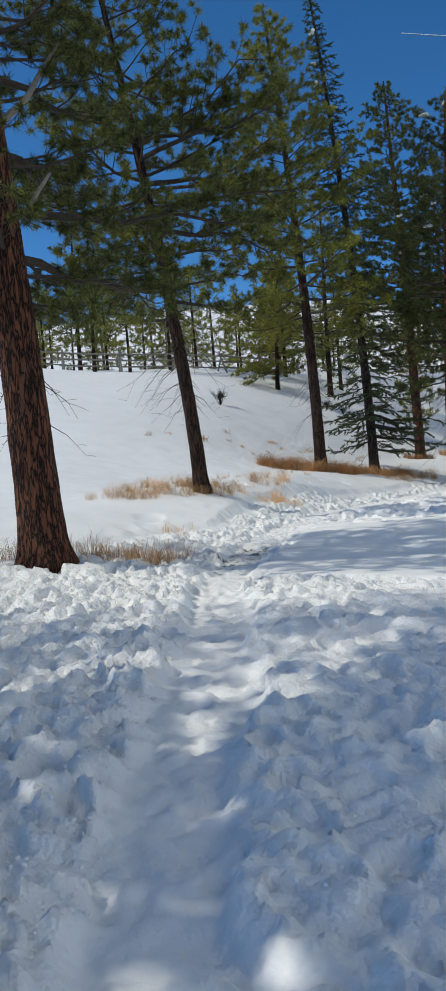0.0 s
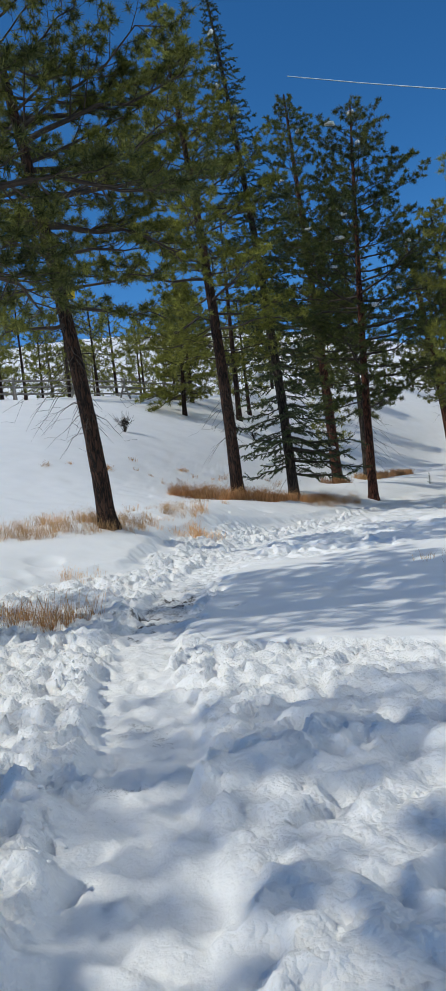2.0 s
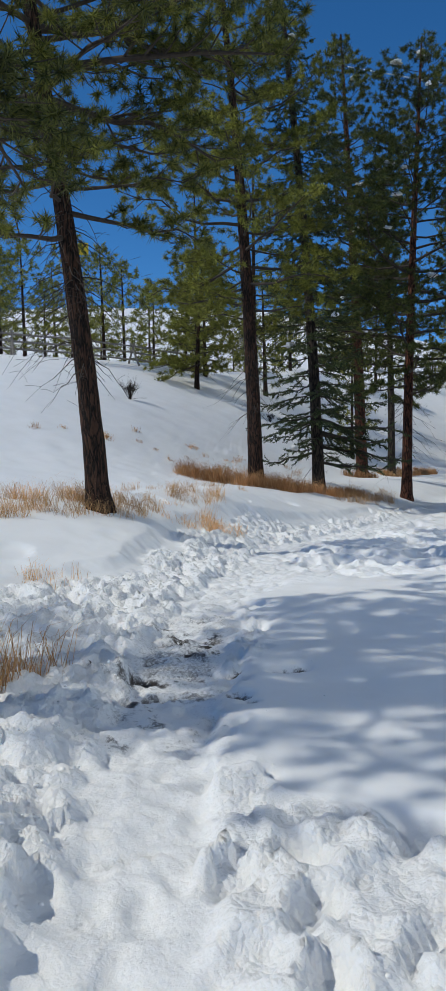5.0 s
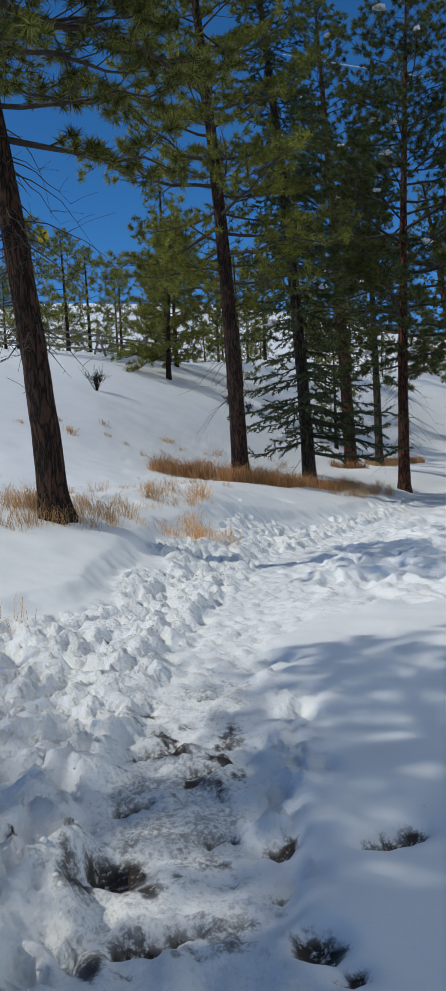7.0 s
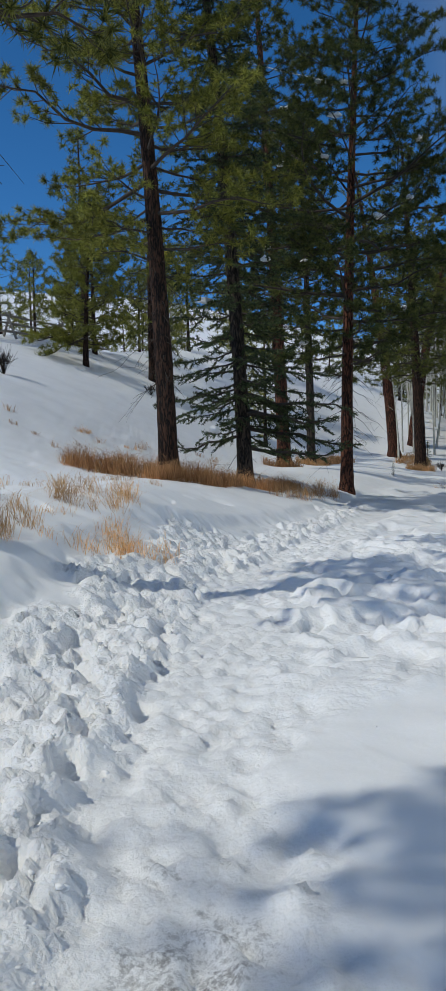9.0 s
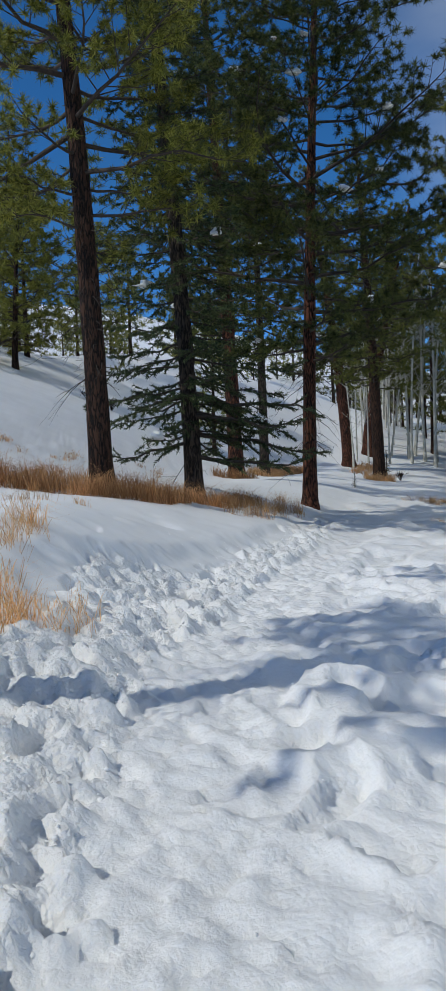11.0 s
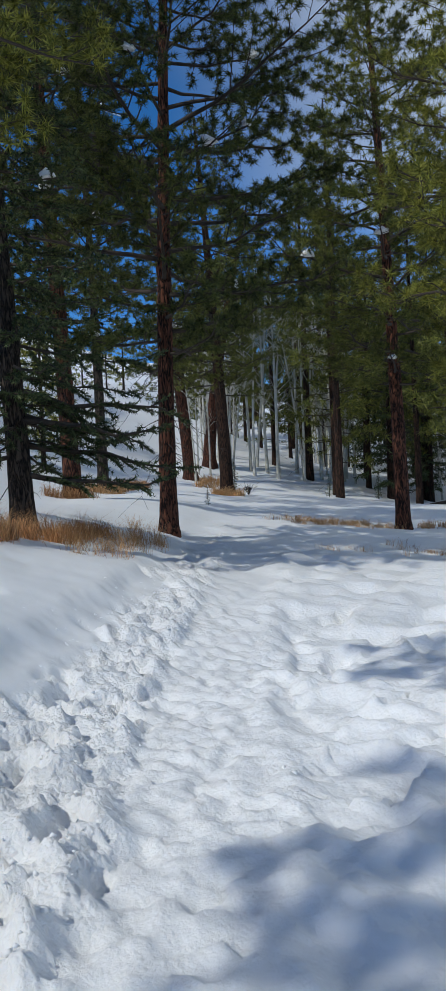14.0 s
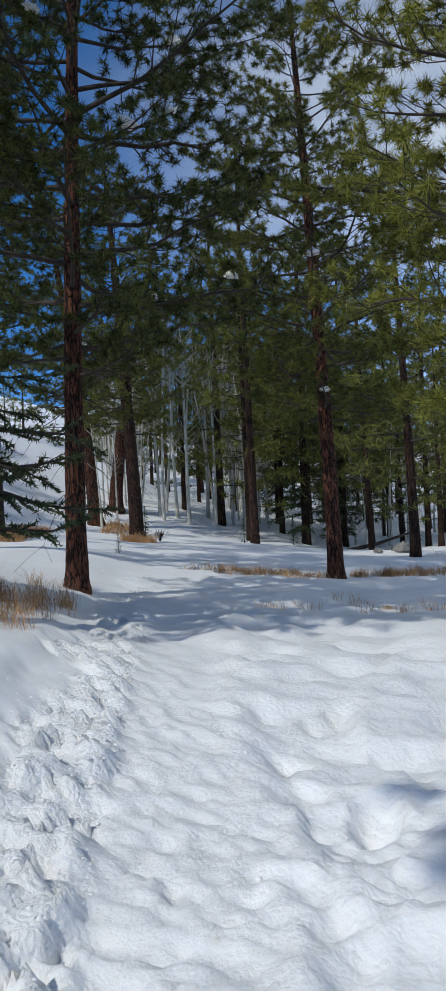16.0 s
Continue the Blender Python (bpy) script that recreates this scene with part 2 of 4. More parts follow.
def trail(x, y):
    """Distance from the trodden line (left negative) and way along it."""
    best, along = np.full(x.shape, 1e9), np.zeros(x.shape)
    run = 0.0
    for (ax, ay), (bx, by) in zip(TRAIL[:-1], TRAIL[1:]):
        length = math.hypot(bx - ax, by - ay)
        ux, uy = (bx - ax) / length, (by - ay) / length
        s = np.clip((x - ax) * ux + (y - ay) * uy, 0, length)
        px, py = x - ax - s * ux, y - ay - s * uy
        dist = np.hypot(px, py)
        side = np.where(px * uy - py * ux >= 0, 1.0, -1.0)
        hit = dist < np.abs(best)
        best = np.where(hit, side * dist, best)
        along = np.where(hit, run + s, along)
        run += length
    return best, along


def rnd(ix, iy, seed):
    h = (ix.astype(np.int64) * 374761393 + iy.astype(np.int64) * 668265263 + seed * 982451653) & 0xFFFFFFFF
    h = ((h ^ (h >> 13)) * 1274126177) & 0xFFFFFFFF
    h = h ^ (h >> 16)
    return (h & 0xFFFF) / 65535.0


def value_noise(x, y, seed):
    ix, iy = np.floor(x), np.floor(y)
    fx, fy = x - ix, y - iy
    fx, fy = fx * fx * (3 - 2 * fx), fy * fy * (3 - 2 * fy)
    a, b = rnd(ix, iy, seed), rnd(ix + 1, iy, seed)
    c, d = rnd(ix, iy + 1, seed), rnd(ix + 1, iy + 1, seed)
    return (a * (1 - fx) + b * fx) * (1 - fy) + (c * (1 - fx) + d * fx) * fy


def fbm(x, y, seed, octaves=3, gain=0.5):
    total, amp, norm = 0, 1.0, 0
    for o in range(octaves):
        c, s = math.cos(o * 1.1), math.sin(o * 1.1)
        total = total + amp * value_noise((x * c - y * s) * 2 ** o, (x * s + y * c) * 2 ** o, seed + o)
        norm += amp
        amp *= gain
    return total / norm - 0.5


def billow(x, y, seed, octaves=3, gain=0.55):
    """Rounded clods with sharp creases between them."""
    total, amp, norm = 0, 1.0, 0
    for o in range(octaves):
        c, s = math.cos(o * 0.9 + .4), math.sin(o * 0.9 + .4)
        k = 2.1 ** o
        total = total + amp * np.abs(2 * value_noise((x * c - y * s) * k, (x * s + y * c) * k, seed + o) - 1) ** 0.55
        norm += amp
        amp *= gain
    return total / norm - 0.6


def cells(x, y, seed):
    """Lumps: one rounded mound for each random point of a grid."""
    ix, iy = np.floor(x), np.floor(y)
    best = np.full(x.shape, 9.0)
    size = np.zeros(x.shape)
    for dx in (-1, 0, 1):
        for dy in (-1, 0, 1):
            cx, cy = ix + dx, iy + dy
            px, py = cx + rnd(cx, cy, seed), cy + rnd(cx, cy, seed + 7)
            d = np.hypot(x - px, y - py)
            hit = d < best
            best = np.where(hit, d, best)
            size = np.where(hit, rnd(cx, cy, seed + 13), size)
    return np.clip(1 - best ** 2 * 1.25, 0, 1) ** 0.75 * (0.3 + 0.7 * size)


def plates(x, y, seed):
    """Broken clods: each cell has a height and a slant of its own, with sharp steps between."""
    ix, iy = np.floor(x), np.floor(y)
    best, out = np.full(x.shape, 9.0), np.zeros(x.shape)
    for dx in (-1, 0, 1):
        for dy in (-1, 0, 1):
            cx, cy = ix + dx, iy + dy
            px, py = x - cx - rnd(cx, cy, seed), y - cy - rnd(cx, cy, seed + 7)
            d = np.hypot(px, py * (.7 + .6 * rnd(cx, cy, seed + 5)))
            own = rnd(cx, cy, seed + 13) + px * (rnd(cx, cy, seed + 17) - .5) + py * (rnd(cx, cy, seed + 19) - .5) - .45 * d * d
            out = np.where(d < best, own, out)
            best = np.minimum(best, d)
    return out - .35


def tread(x, y, size, seed):
    """Footprints crowded together, mostly along the way of the path: how deep, and their pushed-up rims."""
    u, v = (x * .92 - y * .39) / size, (x * .39 + y * .92) / (size * 1.25)
    ix, iy = np.floor(u), np.floor(v)
    pit, rim = np.zeros(x.shape), np.zeros(x.shape)
    for dx in (-1, 0, 1):
        for dy in (-1, 0, 1):
            cx, cy = ix + dx, iy + dy
            px, py = (u - cx - rnd(cx, cy, seed)) * size, (v - cy - rnd(cx, cy, seed + 7)) * size * 1.25
            a = (rnd(cx, cy, seed + 3) - .5) * 1.7
            p, q = px * np.cos(a) - py * np.sin(a), px * np.sin(a) + py * np.cos(a)
            r = np.hypot(p / .075, q / (.15 - .03 * np.sign(q)))
            deep = .35 + .65 * rnd(cx, cy, seed + 11)
            pit = np.maximum(pit, deep * sstep(1.2, .65, r))
            rim = np.maximum(rim, deep * np.exp(-((r - 1.35) / .28) ** 2))
    return pit, rim * (1 - pit)


def snow_surface(x, y):
    """Height of the snow and how far the soil shows."""
    z = base_height(x, y)
    e, s = trail(x, y)
    near = sstep(75, 30, s)
    wx, wy = x + 0.10 * fbm(x * 4, y * 4, 91, 2), y + 0.10 * fbm(x * 4, y * 4, 93, 2)
    wob = e + 0.34 * fbm(x * 1.1, y * 1.1, 3) + 0.16 * fbm(x * 4.5, y * 4.5, 4, 3)
    left_width = 3.4 - 1.8 * sstep(22.5, 25.5, s) - 0.4 * sstep(31, 34, s)
    narrow = sstep(17, 20, s) * sstep(27, 24.5, s)
    right_width = 4.2 - 3.3 * sstep(16.2, 18.6, s) + 2.9 * sstep(24, 27, s) - .25 * narrow
    width = np.where(wob < 0, left_width, right_width) + (1.1 - .7 * narrow) * fbm(x * 0.8, y * 0.8, 21)
    churn = sstep(width, width - 0.3, np.abs(wob))
    smooth = sstep(21.0, 23.5, s)
    groove_edge = 0.42 + np.where(wob > 0, .25, 0) * smooth
    groove = sstep(groove_edge, groove_edge - .17 - np.where(wob > 0, .3, 0) * smooth, np.abs(wob))
    rough = churn * (1 - groove)
    soft = np.clip(sstep(0.1, .6, wob) * (0.7 * sstep(19.5, 15, s) + sstep(22, 25, s)), 0, 1)
    fine = 1 - 0.8 * soft
    pits, rims = tread(x, y, 0.36, 17)
    small, _ = tread(x + .2, y - .1, 0.27, 23)
    big, big_rims = tread(x * .62, y * .62, 0.42, 31)
    qx, qy = x + 0.05 * fbm(x * 9, y * 9, 94, 2), y + 0.05 * fbm(x * 9, y * 9, 95, 2)
    clods = (0.08 * fbm(x * 1.9, y * 1.9, 6, 2) + 0.06 * plates(qx * 4.2, qy * 4.2, 9) + 0.055 * plates(qx * 8.7, qy * 8.7, 15)
             + 0.03 * plates(qx * 15.0, qy * 15.0, 19) - 0.12 * pits + 0.03 * rims - 0.03 * small - 0.10 * big)
    print_field = sstep(-.12, .12, fbm(x * .9, y * .9, 35))
    drift = ((1 - smooth) * (0.065 * plates(qx * 4.0, qy * 4.0, 29) + 0.05 * plates(qx * 8.5, qy * 8.5, 33) + 0.025 * plates(qx * 16, qy * 16, 34)
             - 0.08 * pits * print_field + 0.03 * rims * print_field)
             + smooth * (0.02 * fbm(x * 6, y * 6, 39, 3) + .02 * plates(qx * 10, qy * 10, 50) + .075 * plates(wx * 1.5, wy * 1.5, 47) + .04 * plates(qx * 4.5, qy * 4.5, 49) * sstep(-.12, .1, fbm(x * .8, y * .8, 48))
             - 0.12 * big * sstep(-.15, .05, fbm(x * .6, y * .6, 40)) + .03 * big_rims) + 0.06 * fbm(x * 2.0, y * 2.0, 36, 3)
             + (0.05 + .1 * smooth) * fbm(x * .9, y * .9, 38, 2))
    step_in = sstep(0.45, 0.8, cells(x * 1.55 + .3, y * 1.55, 63)) * sstep(.35, .7, wob) * sstep(20, 24, s)
    broad = -0.10 * step_in + 0.07 * fbm(x * 1.2, y * 1.2, 31, 3)
    z = z + near * rough * (broad + fine * clods + (1 - fine) * drift * (1 - .45 * narrow))
    z = z - near * (0.06 + 0.04 * sstep(19, 16, s)) * groove + near * groove * (0.035 * fbm(x * 2.2, y * 2.2, 41, 4, 0.6) + 0.035 * billow(wx * 7, wy * 7, 43, 3, 0.8) + 0.018 * cells(wx * 15, wy * 15, 45) + .022 * plates(qx * 8, qy * 8, 44) + (.012 + smooth * .014) * plates(qx * 16, qy * 16, 46) - 0.035 * small)
    z = z + near * 0.025 * np.exp(-((wob + 0.62) / 0.2) ** 2)
    untouched = 1 - churn
    z = z + untouched * (0.16 * fbm(x * 0.35, y * 0.35, 51) + 0.06 * fbm(x * 1.1, y * 1.1, 55) + 0.016 * fbm(x * 4, y * 4, 57, 4))
    z = z + untouched * 0.07 * billow(x * 1.9, y * 1.9, 59, 4, 0.6) * sstep(.35, .7, z) * sstep(2.8, 1.4, z)
    prints = sstep(0.62, 0.9, cells(x * 1.5, y * 1.5, 61)) * sstep(0.08, 0.2, fbm(x * 0.25, y * 0.25, 67) + 0.12)
    z = z - untouched * 0.06 * prints * sstep(6, 3, np.abs(e))
    z = z + 0.11 * near * sstep(left_width, left_width + .35, -wob) * sstep(19, 23, s) * sstep(left_width + 6, left_width + 1, -wob)
    # bare earth where the path has melted out, and holes
    patch = np.exp(-((s - 20.9) / 2.3) ** 4) * sstep(0.6, 0.2, np.abs(e + 0.05))
    soil = patch * (.45 * sstep(-0.2, 0.1, fbm(x * 2.2, y * 2.2, 71, 4, 0.65)) + 0.9 * sstep(.07, .17, fbm(x * 7.5, y * 7.5, 73, 3, .7)) * sstep(-.15, .05, fbm(x * 1.7, y * 1.7, 74)))
    faint = np.exp(-((s - 16.5) / 2.4) ** 4) * sstep(0.5, 0.1, np.abs(e)) * 0.5 * sstep(0.02, 0.3, fbm(x * 3.1, y * 3.1, 75, 4, 0.6))
    soil = np.maximum(soil * 0.9, faint)
    slush = sstep(10.2, 11.0, y) * sstep(14.9, 13.6, y) * sstep(0.55, 0.2, np.abs(e + 0.02)) * near
    soil = np.maximum(soil, slush * (0.14 + 0.5 * sstep(-.05, .35, fbm(x * 3.0, y * 3.0, 87, 3)) + 0.3 * sstep(0, .4, fbm(x * 11, y * 11, 88, 3, 0.7))))
    ragged = 0.35 * fbm(x * 9, y * 9, 81, 2, 0.6)
    for hx, hy, rx, ry in HOLES:
        r = np.hypot((x - hx) / rx, (y - hy) / ry)
        z = z - min(0.085, rx * .9) * np.exp(-r ** 4)
        soil = np.maximum(soil, sstep(1.05, 0.8, r + ragged))
    snow_surface.rugged = 0.1 + near * (0.5 * groove + rough * (.1 + .7 * fine + .35 * (1 - smooth) * (1 - fine)))
    snow_surface.churn = near * churn * (1 - 0.75 * groove) * (1 - soil.clip(0, 1))
    return z, np.clip(soil, 0, 1)


HOLES = [(2.74, 12.1, .12, .13), (3.26, 13.21, .17, .07), (3.4, 12.85, .2, .05), (3.19, 12.18, .07, .05), (2.43, 12.38, .07, .05),
         (2.95, 12.59, .11, .04), (3.33, 11.97, .10, .07), (3.69, 11.74, .16, .065), (3.13, 11.29, .08, .10), (3.14, 11.1, .05, .04),
         (3.19, 11.67, .05, .03), (2.06, 9.62, .11, .025), (1.06, 3.18, .045, .04), (2.88, 8.03, .02, .02), (2.73, 11.63, .16, .06)]


def ground_z(x, y):
    return float(snow_surface(np.array([float(x)]), np.array([float(y)]))[0][0])


def spread(core_from, core_to, step, far_from, far_to, growth):
    core = list(np.arange(core_from, core_to, step))
    out, v, w = [], core_to, step
    while v < far_to:
        out.append(v)
        w *= growth
        v += w
    back, v, w = [], core_from, step
    while v > far_from:
        w *= growth
        v -= w
        back.append(v)
    return np.array(back[::-1] + core + out)


def build_ground():
    us = spread(1.0, 24.5, 0.033, -60, 900, 1.027)
    vs = spread(-4.0, 1.7, 0.033, -500, 600, 1.044)
    ang = math.atan2(22.0, 9.5)
    ux, uy = math.cos(ang), math.sin(ang)
    U, V = np.meshgrid(us, vs, indexing="ij")
    X, Y = U * ux + V * uy, U * uy - V * ux
    Z, S = snow_surface(X, Y)
    churned, rugged = snow_surface.churn, snow_surface.rugged
    far = np.hypot(X, Y)
    nu, nv = U.shape
    co = np.stack([X, Y, Z], -1).reshape(-1, 3)
    idx = np.arange(nu * nv).reshape(nu, nv)
    quads = np.stack([idx[:-1, :-1], idx[:-1, 1:], idx[1:, 1:], idx[1:, :-1]], -1).reshape(-1, 4)
    me = mesh_of("ground", co, quads[:, ::-1])
    me.polygons.foreach_set("use_smooth", np.ones(len(me.polygons), bool))
    at = me.attributes.new("soil", "FLOAT", "POINT")
    at.data.foreach_set("value", S.reshape(-1).astype(np.float32))
    at = me.attributes.new("churn", "FLOAT", "POINT")
    at.data.foreach_set("value", churned.reshape(-1).astype(np.float32))
    at = me.attributes.new("rugged", "FLOAT", "POINT")
    at.data.foreach_set("value", rugged.reshape(-1).astype(np.float32))
    me.materials.append(SNOW)
    ob = new("ground", me)
    return tagged(ob, "snow-covered ground with a trodden path and bare patches", "snow ground", kind="structure")


def mesh_of(name, co, faces):
    """A mesh from arrays of places and of faces with one number of corners."""
    me = bpy.data.meshes.new(name)
    co, faces = np.asarray(co, np.float32), np.asarray(faces, np.int32)
    n, k = faces.shape
    me.vertices.add(len(co))
    me.vertices.foreach_set("co", co.reshape(-1))
    me.loops.add(n * k)
    me.loops.foreach_set("vertex_index", faces.reshape(-1))
    me.polygons.add(n)
    me.polygons.foreach_set("loop_start", np.arange(0, n * k, k, dtype=np.int32))
    me.update(calc_edges=True)
    return me


build_ground()


# plants
def unit(v):
    return v / np.maximum(np.linalg.norm(v, axis=-1, keepdims=True), 1e-9)


class Wood:
    """Tapered tubes gathered into one mesh."""

    def __init__(self):
        self.co, self.quads, self.n = [], [], 0

    def tube(self, points, radii, sides=5):
        p = np.asarray(points, float)
        d = unit(np.gradient(p, axis=0))
        ref = np.array([0.0, 0.0, 1.0]) if abs(d[0][2]) < 0.8 else np.array([1.0, 0.0, 0.0])
        a = unit(np.cross(d, ref))
        b = np.cross(d, a)
        th = np.arange(sides) * 2 * math.pi / sides
        ring = a[:, None] * np.cos(th)[None, :, None] + b[:, None] * np.sin(th)[None, :, None]
        co = p[:, None] + ring * np.asarray(radii, float)[:, None, None]
        m = len(p)
        i = self.n + np.arange(m * sides).reshape(m, sides)
        q = np.stack([i[:-1], np.roll(i[:-1], -1, 1), np.roll(i[1:], -1, 1), i[1:]], -1).reshape(-1, 4)
        self.co.append(co.reshape(-1, 3))
        self.quads.append(q)
        self.n += m * sides

    def mesh(self, name, material, smooth=True):
        me = mesh_of(name, np.concatenate(self.co), np.concatenate(self.quads))
        if smooth:
            me.polygons.foreach_set("use_smooth", np.ones(len(me.polygons), bool))
        me.materials.append(material)
        return me


def tufts(rg, p, d, count, length, width, open_, along):
    """Needles: count thin triangles for each place p, set about the way d."""
    n = len(p)
    P, D = np.repeat(p, count, 0), np.repeat(unit(d), count, 0)
    r = unit(rg.normal(size=(n * count, 3)))
    way = unit(D * (1 - open_) + r * open_ * 1.25)
    start = P + D * (rg.random((n * count, 1)) - 0.6) * along
    side = unit(np.cross(way, rg.normal(size=(n * count, 3)))) * width * 0.5
    ln = length * (0.65 + 0.5 * rg.random((n * count, 1)))
    co = np.stack([start - side, start + side, start + way * ln], 1).reshape(-1, 3)
    return co, np.arange(len(co)).reshape(-1, 3)


def part_mesh(name, me, parent, label=""):
    ob = new(name, me)
    ob.parent = parent
    return tagged(ob, label)


def trunk_line(height, lean, top_bend, n=14):
    t = np.linspace(0, 1, n)
    x = lean[0] * t ** 1.35 + top_bend[0] * np.sin(t * 3.1)
    y = lean[1] * t ** 1.35 + top_bend[1] * np.sin(t * 3.1)
    return np.stack([x, y, t * height], -1)


def build_trunk(rg, line, radius, height, sides=28, rings=90, relief=0.03):
    """A trunk with a flared foot and furrowed bark."""
    t = np.linspace(0, 1, rings) ** 1.3
    z = t * height
    cx = np.interp(z, line[:, 2], line[:, 0])
    cy = np.interp(z, line[:, 2], line[:, 1])
    r = radius * (1 - t * 0.93) ** 0.75 * (1 + 0.35 * np.exp(-z / 0.28))
    th = np.arange(sides) * 2 * math.pi / sides
    TH, Z = np.meshgrid(th, z)
    lump = fbm(TH * 5 + 3 + 0 * Z, Z * 2.2, int(radius * 1000), 3) + cells(TH * 2.4, Z * 1.6, int(radius * 777)) * 0.5
    foot = 0.22 * np.exp(-Z / 0.3) * np.cos(TH * 5 + radius * 40)
    R = r[:, None] * (1 + foot * 0.5) + lump * relief * (r[:, None] / radius)
    co = np.stack([cx[:, None] + R * np.cos(TH), cy[:, None] + R * np.sin(TH), Z], -1).reshape(-1, 3)
    co[:sides, 2] -= 0.5
    i = np.arange(rings * sides).reshape(rings, sides)
    q = np.stack([i[:-1], np.roll(i[:-1], -1, 1), np.roll(i[1:], -1, 1), i[1:]], -1).reshape(-1, 4)
    me = mesh_of("trunk", co, q)
    me.polygons.foreach_set("use_smooth", np.ones(len(me.polygons), bool))
    return me


def blob(rg, p, size):
    """A small lump of snow that lies on a branch."""
    bm = bmesh.new()
    bmesh.ops.create_icosphere(bm, subdivisions=2, radius=1)
    off = Vector(rg.random(3) * 20)
    for v in bm.verts:
        k = 1 + 0.9 * noise.noise(v.co * 1.3 + off) + 0.4 * noise.noise(v.co * 3 + off)
        v.co = Vector((v.co.x * size[0], v.co.y * size[1], v.co.z * size[2] * (1.0 if v.co.z > 0 else 0.35))) * k + Vector(p)
    return bm


def conifer(name, label, height, radius, lean=(0, 0), bend=(0, 0), crown=0.3, reach=2.5, seed=1, kind="pine", bark=None,
            needle=None, density=1.0, needles=42, width=0.012, dead=10, snow=0, spacing=0.17, length=0.18, step=0.17, fat=0.016, category="pine tree", boughs=(), stubs=()):
    """A conifer at the world's middle: trunk, branches, crown."""
    rg = np.random.default_rng(seed)
    root = new(name)
    tagged(root, label, category)
    line = trunk_line(height, lean, bend)
    sides, rings = (36, 140) if radius > 0.13 and density > 0.5 else (10, 16)
    tr = build_trunk(rg, line, radius, height, sides, rings, 0.028 if density > 0.5 else 0.01)
    tr.materials.append(bark)
    part_mesh("trunk", tr, root)
    wood, P, D, snow_at = Wood(), [], [], []
    z, turn = height * crown, rg.random() * 6
    fir = kind == "fir"

    def at(zz):
        return np.array([np.interp(zz, line[:, 2], line[:, 0]), np.interp(zz, line[:, 2], line[:, 1]), zz])

    def limb(z, az, ln, droop, rise, thick, live=True):
        base, out = at(z), np.array([math.cos(az), math.sin(az), 0.0])
        side = np.array([-out[1], out[0], 0.0])
        s = np.linspace(0, 1, 7)
        sway = 0.12 * ln * (np.sin(s * 3 + rg.random() * 6) - math.sin(0)) * s * rg.normal()
        pts = base + out * (s * ln)[:, None] + side * sway[:, None]
        pts[:, 2] += (-droop * s + rise * s ** 2) * ln + 0.04 * ln * rg.normal(size=7) * s
        w0 = Wood() if (density > 0.5 and live) else wood
        w0.tube(pts, thick * (1 - 0.85 * s), 5 if density > 0.5 else 3)
        if not live:
            for k in range(3 if ln > .6 else 1):
                u = 0.35 + 0.6 * rg.random()
                q = base + (pts[min(6, int(u * 6) + 1)] - base)
                w = unit(out * 0.6 + side * rg.normal() + np.array([0, 0, rg.normal() * 0.4]))
                l2 = ln * 0.45 * rg.random() + 0.1
                wood.tube([q, q + w * l2 * .5, q + w * l2 + np.array([0, 0, -.08 * l2])], [thick * .35, thick * .22, .003], 3)
            return
        stride = step * (0.8 if fir else 1.0)
        u = 0.28 if ln > 0.8 else 0.1
        if fir:
            u = 0.12
        flip = 1
        while u < 1.0:
            k = u * 6
            i0 = min(5, int(k))
            q = pts[i0] + (pts[i0 + 1] - pts[i0]) * (k - i0)
            ahead = unit(pts[i0 + 1] - pts[i0])
            if fir:
                w = unit(ahead * 0.9 + side * flip * 0.9 + np.array([0, 0, -0.2 + 0.3 * rg.normal()]))
                l2 = (0.12 + 0.42 * ln * (1 - u) * 0.6) * (0.7 + 0.6 * rg.random())
            else:
                w = unit(ahead * 0.8 + side * flip * (0.6 + 0.4 * rg.random()) + np.array([0, 0, 0.35 * rg.normal() + 0.12]))
                l2 = (0.18 + 0.42 * ln * (1 - 0.7 * u)) * (0.5 + 0.6 * rg.random())
            mid = q + w * l2 * 0.5 + np.array([0, 0, -0.03 * l2])
            tip = q + w * l2 + np.array([0, 0, (0.10 if not fir else -0.06) * l2])
            if density > 0.5:
                w0.tube([q, mid, tip], [thick * 0.4 * (1 - u * .6), thick * 0.28 * (1 - u * .6), 0.004], 3)
            m = max(1, int(l2 / max(0.15, length * (1.1 if not fir and density > .5 else .8))))
            for j in range(m + 1):
                f = 1 - 0.72 * j / (m + 0.3)
                if f > 0.2:
                    spot = q + w * l2 * f
                    if not fir and j:
                        tw = unit(w + rg.normal(size=3) * 0.7)
                        tw[2] = abs(tw[2]) * 0.7
                        end = spot + tw * (0.1 + 0.15 * rg.random())
                        if density > 0.5:
                            w0.tube([spot, end], [.006, .004], 3)
                        P.append(end), D.append(tw)
                    else:
                        P.append(spot), D.append(w)
            flip = -flip
            u += stride / ln * (0.7 + 0.6 * rg.random())
        P.append(pts[-1]), D.append(unit(pts[-1] - pts[-2]))
        if density > 0.5:
            part_mesh("limb", w0.mesh("limb", TWIG), root)
        if snow and rg.random() < 0.5:
            snow_at.append(pts[4] + np.array([0, 0, .05]))

    for _ in range(dead):
        zz = height * crown * (0.45 + 0.6 * rg.random())
        limb(zz, rg.random() * 6.3, 0.3 + 1.1 * rg.random() ** 2, -0.1 + 0.5 * rg.random(), -0.6, 0.011, False)
